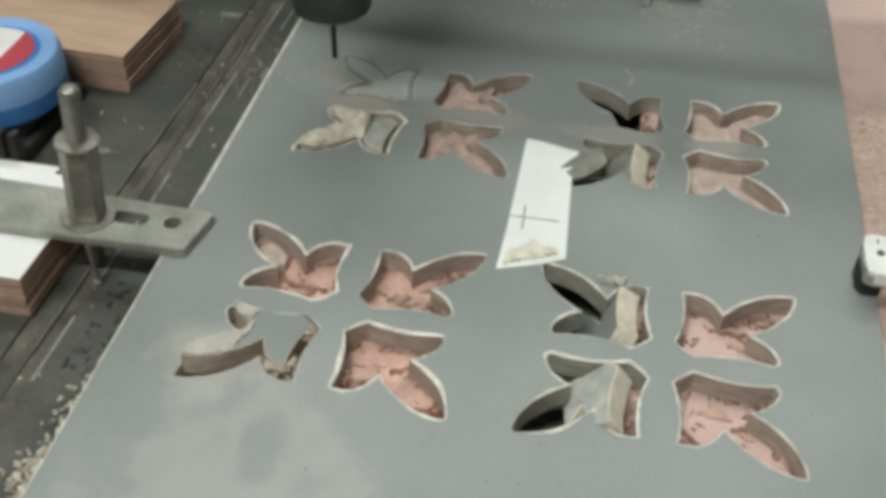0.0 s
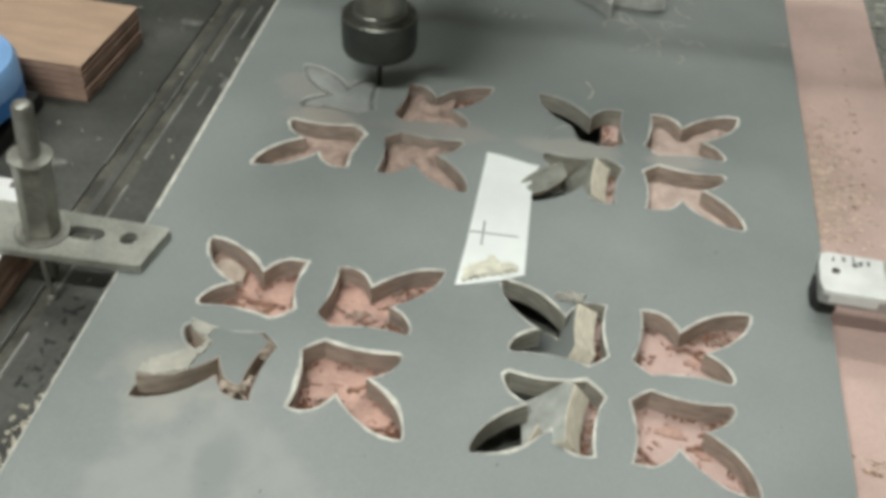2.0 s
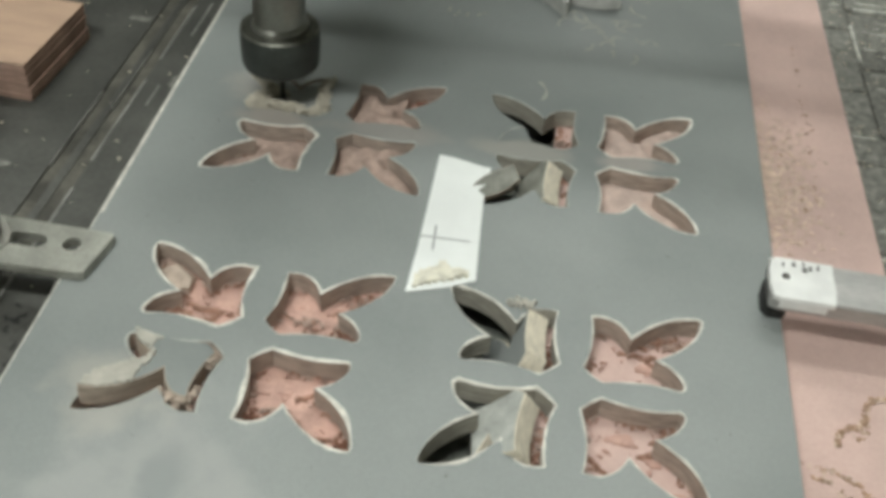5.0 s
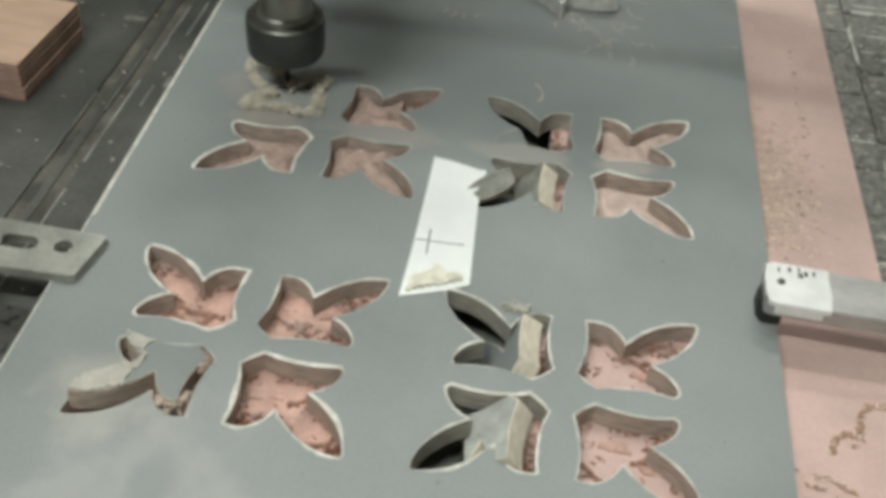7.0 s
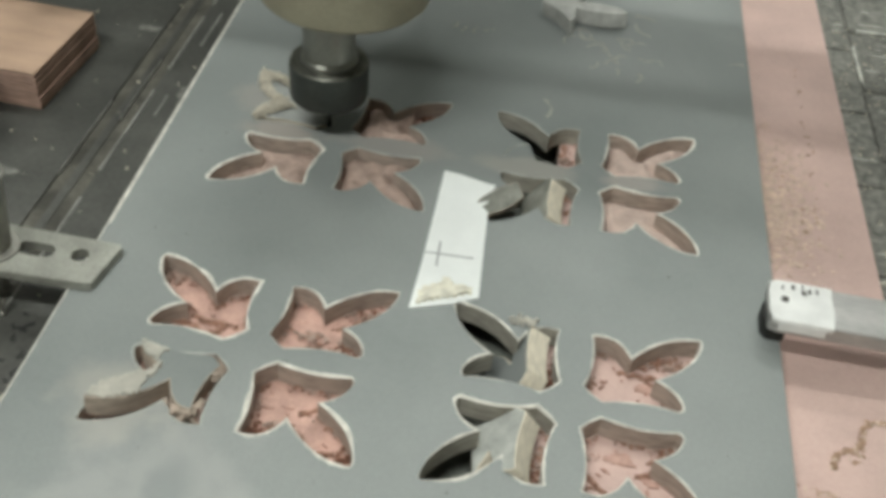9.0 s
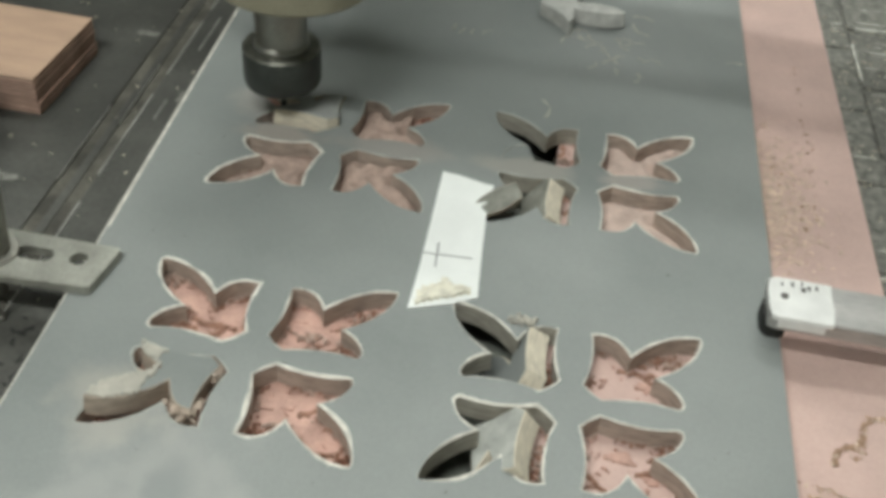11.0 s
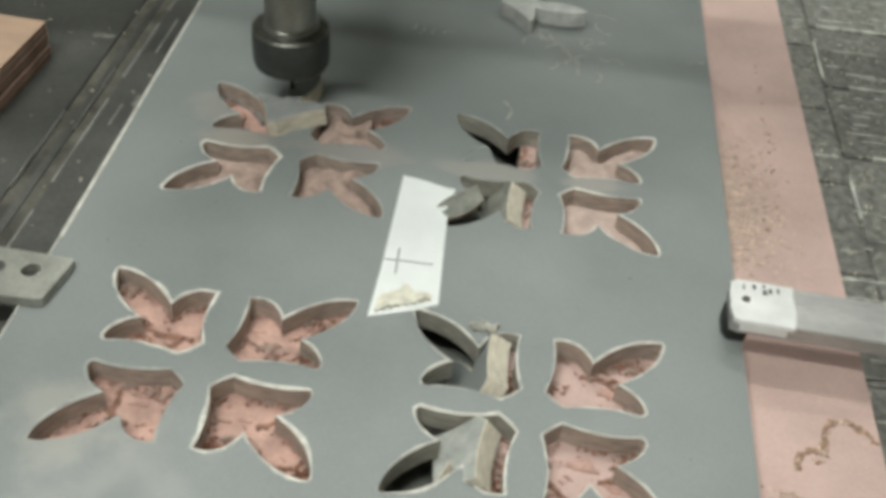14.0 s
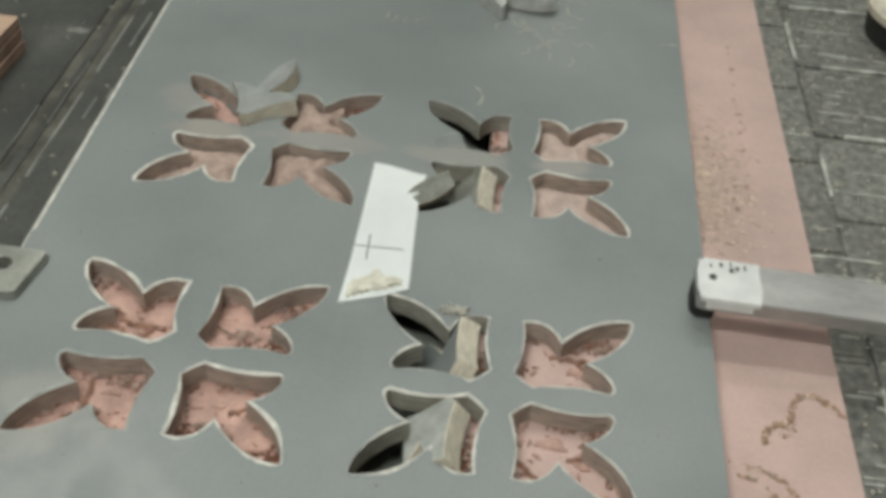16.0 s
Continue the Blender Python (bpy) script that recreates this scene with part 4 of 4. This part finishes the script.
def dark_corners():
    """Dark brown crumbs that stand in for shade in the ends of some cut-outs, and pale crumbs by a tipped piece."""
    rnd = random.Random(77)
    spots = []
    for c, r, u, v, a, b, n in (("B", 4, 0.070, 0.0625, 0.0045, 0.0035, 110), ("B", 3, 0.066, 0.0560, 0.0060, 0.0020, 90), ("B", 3, 0.050, 0.0190, 0.0060, 0.0040, 110), ("A", 4, 0.056, 0.0600, 0.0070, 0.0014, 60),
                                ("C", 4, 0.018, 0.0480, 0.0030, 0.0050, 60), ("C", 3, 0.014, 0.0250, 0.0025, 0.0060, 70), ("B", 4, 0.014, 0.0500, 0.0030, 0.0060, 60), ("B", 1, 0.068, 0.0620, 0.0070, 0.0014, 80)):
        (gx, sx), (gy, sy) = COLUMN[c], LINE[r]
        poly = placed(OUTLINE, c, r)
        for _ in range(n):
            x, y = gx * PX + sx * (u + rnd.gauss(0, a)), gy * PY + sy * (v + rnd.gauss(0, b))
            if inside((x, y), poly) and (x < 0.097 or x > 0.167):
                spots.append((x, y, -THICK + rnd.uniform(0, 0.0025)))
    stuff("scorched_crumbs", spots, 0.0017, 78, CORNER_SHADE, "dark brown crumbs standing in for shade in the cut-out ends", "crumbs", 0.6, 0.8)
    pale = [(rnd.gauss(0.1580, 0.0045), rnd.gauss(0.0595, 0.0022), rnd.uniform(0.0002, 0.0022)) for _ in range(34)]
    stuff("torn_splinters", pale, 0.0021, 79, FILM, "pale torn splinters on the panel beside a cut-out", "splinters", 0.5, 0.9)


def flying_dust():
    rnd = random.Random(91)
    spots = [(rnd.gauss(0, 0.022), rnd.gauss(0, 0.016), rnd.gauss(0, 0.008)) for _ in range(420)]
    return stuff("dust_puff", spots, 0.0005, 92, DUST, "thin puff of pale dust blown off the panel", "dust", 0.7, 1.5)


PUFF = flying_dust()


def leaf_dust():
    poly = local_shape(OUTLINE, "A", 3)
    ob = smooth(obj("dust_pile", heap(poly, 0.0105, 33, 0.0025, keep=lambda x, y: x < -0.006 and y > 0.004), TAN_DUST), 60)
    return tagged(ob, "tan sawdust pile lying in a leaf-shaped cut-out", "dust", kind="stuff")


LEAF_DUST = leaf_dust()
dark_corners()
filled_holes()


# ---- a tub at the back of the pads ----
def tub():
    t = thing("plastic_tub", pose(0.5620, 0.5400, BED), "round cream plastic tub standing on the scuffed bed", "tub")
    # black lower body stands in for the shadow below the pale lid
    smooth(part("body", lathe([(0.0530, 0.0012, 0), (0.0550, 0.0030, 0), (0.0575, 0.0260, 0), (0.0550, 0.0262, 0)], 48), RUBBER, t, "lower body coloured dark for the shade under the lid"), 40)
    smooth(part("lid", lathe([(0.0590, 0.0250, 0), (0.0602, 0.0265, 0), (0.0600, 0.0330, 0), (0.0580, 0.0345, 0), (0.0530, 0.0340, 0), (0.0008, 0.0345, 0)], 48), CREAM, t, "cream lid"), 40)


tub()


# ---- what moves ----
CUT, DEEP = -0.012, -0.015
TOOL = [(0.0, -0.0645, 0.2260, 0.035), (0.3, -0.0530, 0.2560, 0.038), (0.5, -0.0260, 0.2920, 0.040), (0.7, -0.0195, 0.2900, 0.039), (1.0, -0.0150, 0.2870, 0.033), (1.3, -0.0140, 0.2850, 0.022), (1.5, -0.0145, 0.2850, 0.010),
        (1.8, -0.0130, 0.2825, -0.002), (2.0, -0.0125, 0.2800, CUT), (2.5, -0.0135, 0.2625, CUT), (3.0, -0.0105, 0.2430, CUT), (3.5, -0.0215, 0.2335, CUT), (4.0, -0.0534, 0.2375, CUT),
        (4.3, -0.0630, 0.2385, CUT), (4.5, -0.0590, 0.2425, CUT), (5.0, -0.0435, 0.2510, CUT), (5.6, -0.0630, 0.2650, CUT), (6.2, -0.0750, 0.2900, CUT), (6.7, -0.0560, 0.2850, CUT),
        (7.1, -0.0360, 0.2680, CUT), (7.5, -0.0215, 0.2815, CUT), (8.0, -0.0140, 0.2818, CUT), (8.4, -0.0120, 0.2650, DEEP), (8.9, -0.0090, 0.2420, DEEP), (9.3, -0.0190, 0.2320, DEEP),
        (9.9, -0.0420, 0.2350, DEEP), (10.3, -0.0625, 0.2350, DEEP), (10.5, -0.0620, 0.2380, DEEP), (11.0, -0.0475, 0.2530, DEEP), (11.5, -0.0585, 0.2660, DEEP), (12.0, -0.0720, 0.2890, DEEP),
        (12.5, -0.0595, 0.2865, DEEP), (13.0, -0.0365, 0.2665, DEEP), (13.5, -0.0262, 0.2780, DEEP), (13.8, -0.0180, 0.2820, DEEP), (14.0, -0.0155, 0.2830, -0.009), (14.2, -0.0150, 0.2840, 0.008), (14.5, -0.0145, 0.2850, 0.035), (14.7, -0.0140, 0.2880, 0.040),
        (14.8, -0.0080, 0.2960, 0.040), (14.9, 0.0020, 0.3150, 0.040), (15.0, 0.0150, 0.3480, 0.040), (15.3, 0.0500, 0.4380, 0.040), (15.6, 0.0850, 0.5180, 0.040), (16.0, 0.1200, 0.6000, 0.040)]


def motions():
    walk(SPINDLE, [(t, pose(x, y, z)) for t, x, y, z in TOOL])
    walk(GANTRY, [(t, pose(0, y, 0)) for t, x, y, z in TOOL])
    x, y, _ = mid("A", 1)
    walk(PIECE_CUT, [(t, pose(x + dx, y + dy, dz, rx, ry) @ pose(0, 0, 0, 0, 0, rz)) for t, dx, dy, dz, rx, ry, rz in (
        (0.0, 0, 0, -0.0003, 0, 0, 0), (10.2, 0, 0, -0.0003, 0, 0, 0), (10.8, 0.006, 0.001, 0.0050, -7, 2, 0), (11.3, 0.013, 0.003, 0.0080, -8, 3, 2), (11.6, 0.013, 0.003, 0.0080, -8, 3, 0),
        (12.0, 0.013, 0.002, 0.0060, -5, -2, -3), (12.5, 0.010, 0.001, 0.0040, -2, -2, -9), (12.8, 0.004, -0.0015, 0.0090, -9, -2, -22), (13.2, 0.012, -0.0020, 0.0100, -9, -3, -36), (13.6, 0.0226, -0.0025, 0.0100, -9, -5, -50),
        (13.9, 0.028, 0.008, 0.0105, -5, -8, -60), (14.2, 0.030, 0.010, 0.0105, 2, -9, -68), (16.0, 0.030, 0.010, 0.0105, 2, -9, -68))])
    x, y, _ = mid("A", 3)
    walk(LEAF_DUST, [(t, pose(*q)) for t, q in ((0.0, (x, y, -THICK)), (5.6, (x, y, -THICK)), (5.8, (x - 0.05, y + 0.02, 0.03)), (6.2, (x - 0.35, y + 0.2, 0.03)), (6.6, (x - 0.56, y + 0.3, BED + 0.002)), (16.0, (x - 0.56, y + 0.3, BED + 0.002)))])
    walk(PUFF, [(0.0, pose(-0.125, 0.222, 0.020)), (0.2, pose(-0.170, 0.285, 0.030, 0, 0, 10)), (0.5, pose(-0.330, 0.420, 0.050, 0, 0, 25)), (1.0, pose(-0.560, 0.700, 0.055, 0, 0, 40)), (16.0, pose(-0.560, 0.700, 0.055, 0, 0, 40))])
    x, y, _ = mid("A", 2)
    walk(PIECE_FLUNG, [(t, pose(*p, *r)) for t, p, r in (
        (0.0, (x, y, 0.0005), (-3, 3, 0)), (0.3, (x, y + 0.001, 0.003), (-5, 6, 0)), (0.7, (x, y + 0.002, 0.005), (-8, 8, 2)), (0.8, (-0.075, 0.190, 0.030), (-20, 10, 12)), (0.9, (-0.135, 0.235, 0.034), (-40, 25, 50)),
        (1.0, (-0.180, 0.320, 0.040), (-25, 10, 100)), (1.2, (-0.300, 0.560, 0.050), (-10, 0, 150)), (1.5, (-0.420, 0.800, BED + THICK), (0, 0, 190)), (16.0, (-0.420, 0.800, BED + THICK), (0, 0, 190)))])
    x, y, _ = mid("A", 4)
    walk(PIECE_NEAR, [(t, pose(*p, *r)) for t, p, r in (
        (0.0, (x - 0.0015, y + 0.0045, 0.0030), (-5, 4, -3)), (10.3, (x - 0.0015, y + 0.0045, 0.0030), (-5, 4, -3)), (11.0, (x - 0.001, y + 0.005, 0.0040), (-6, 5, -3)), (11.1, (-0.090, -0.015, 0.045), (-30, 10, 20)),
        (11.2, (-0.260, 0.050, 0.080), (-50, 10, 70)), (11.4, (-0.480, 0.100, 0.040), (-20, 0, 120)), (11.6, (-0.560, 0.120, BED + THICK), (0, 0, 140)), (16.0, (-0.560, 0.120, BED + THICK), (0, 0, 140)))])
    x, y, _ = mid("A", 1)
    walk(GROOVE, [(t, pose(x, y, z)) for t, z in ((0.0, -0.0014), (2.0, -0.0014), (5.0, -0.0045), (8.0, -0.0100), (10.3, -0.0125), (13.8, -0.0139), (16.0, -0.0139))])
    starts = (3.1, 3.2, 3.7, 4.5, 5.5, 6.3)
    for k, (ob, t0) in enumerate(zip(RIDGES, starts)):
        away = 8.6 + 0.2 * k
        walk(ob, [(0.0, pose(x, y, -0.0105)), (t0, pose(x, y, -0.0105)), (t0 + 0.6, pose(x, y, 0.0)), (away, pose(x, y, 0.0005)), (away + 0.15, pose(x - 0.15, y + 0.03, 0.06, 0, 0, 40)),
                  (away + 0.4, pose(x - 0.45, y + 0.1, BED + 0.002, 0, 0, 80)), (16.0, pose(x - 0.45, y + 0.1, BED + 0.002, 0, 0, 80))])


motions()
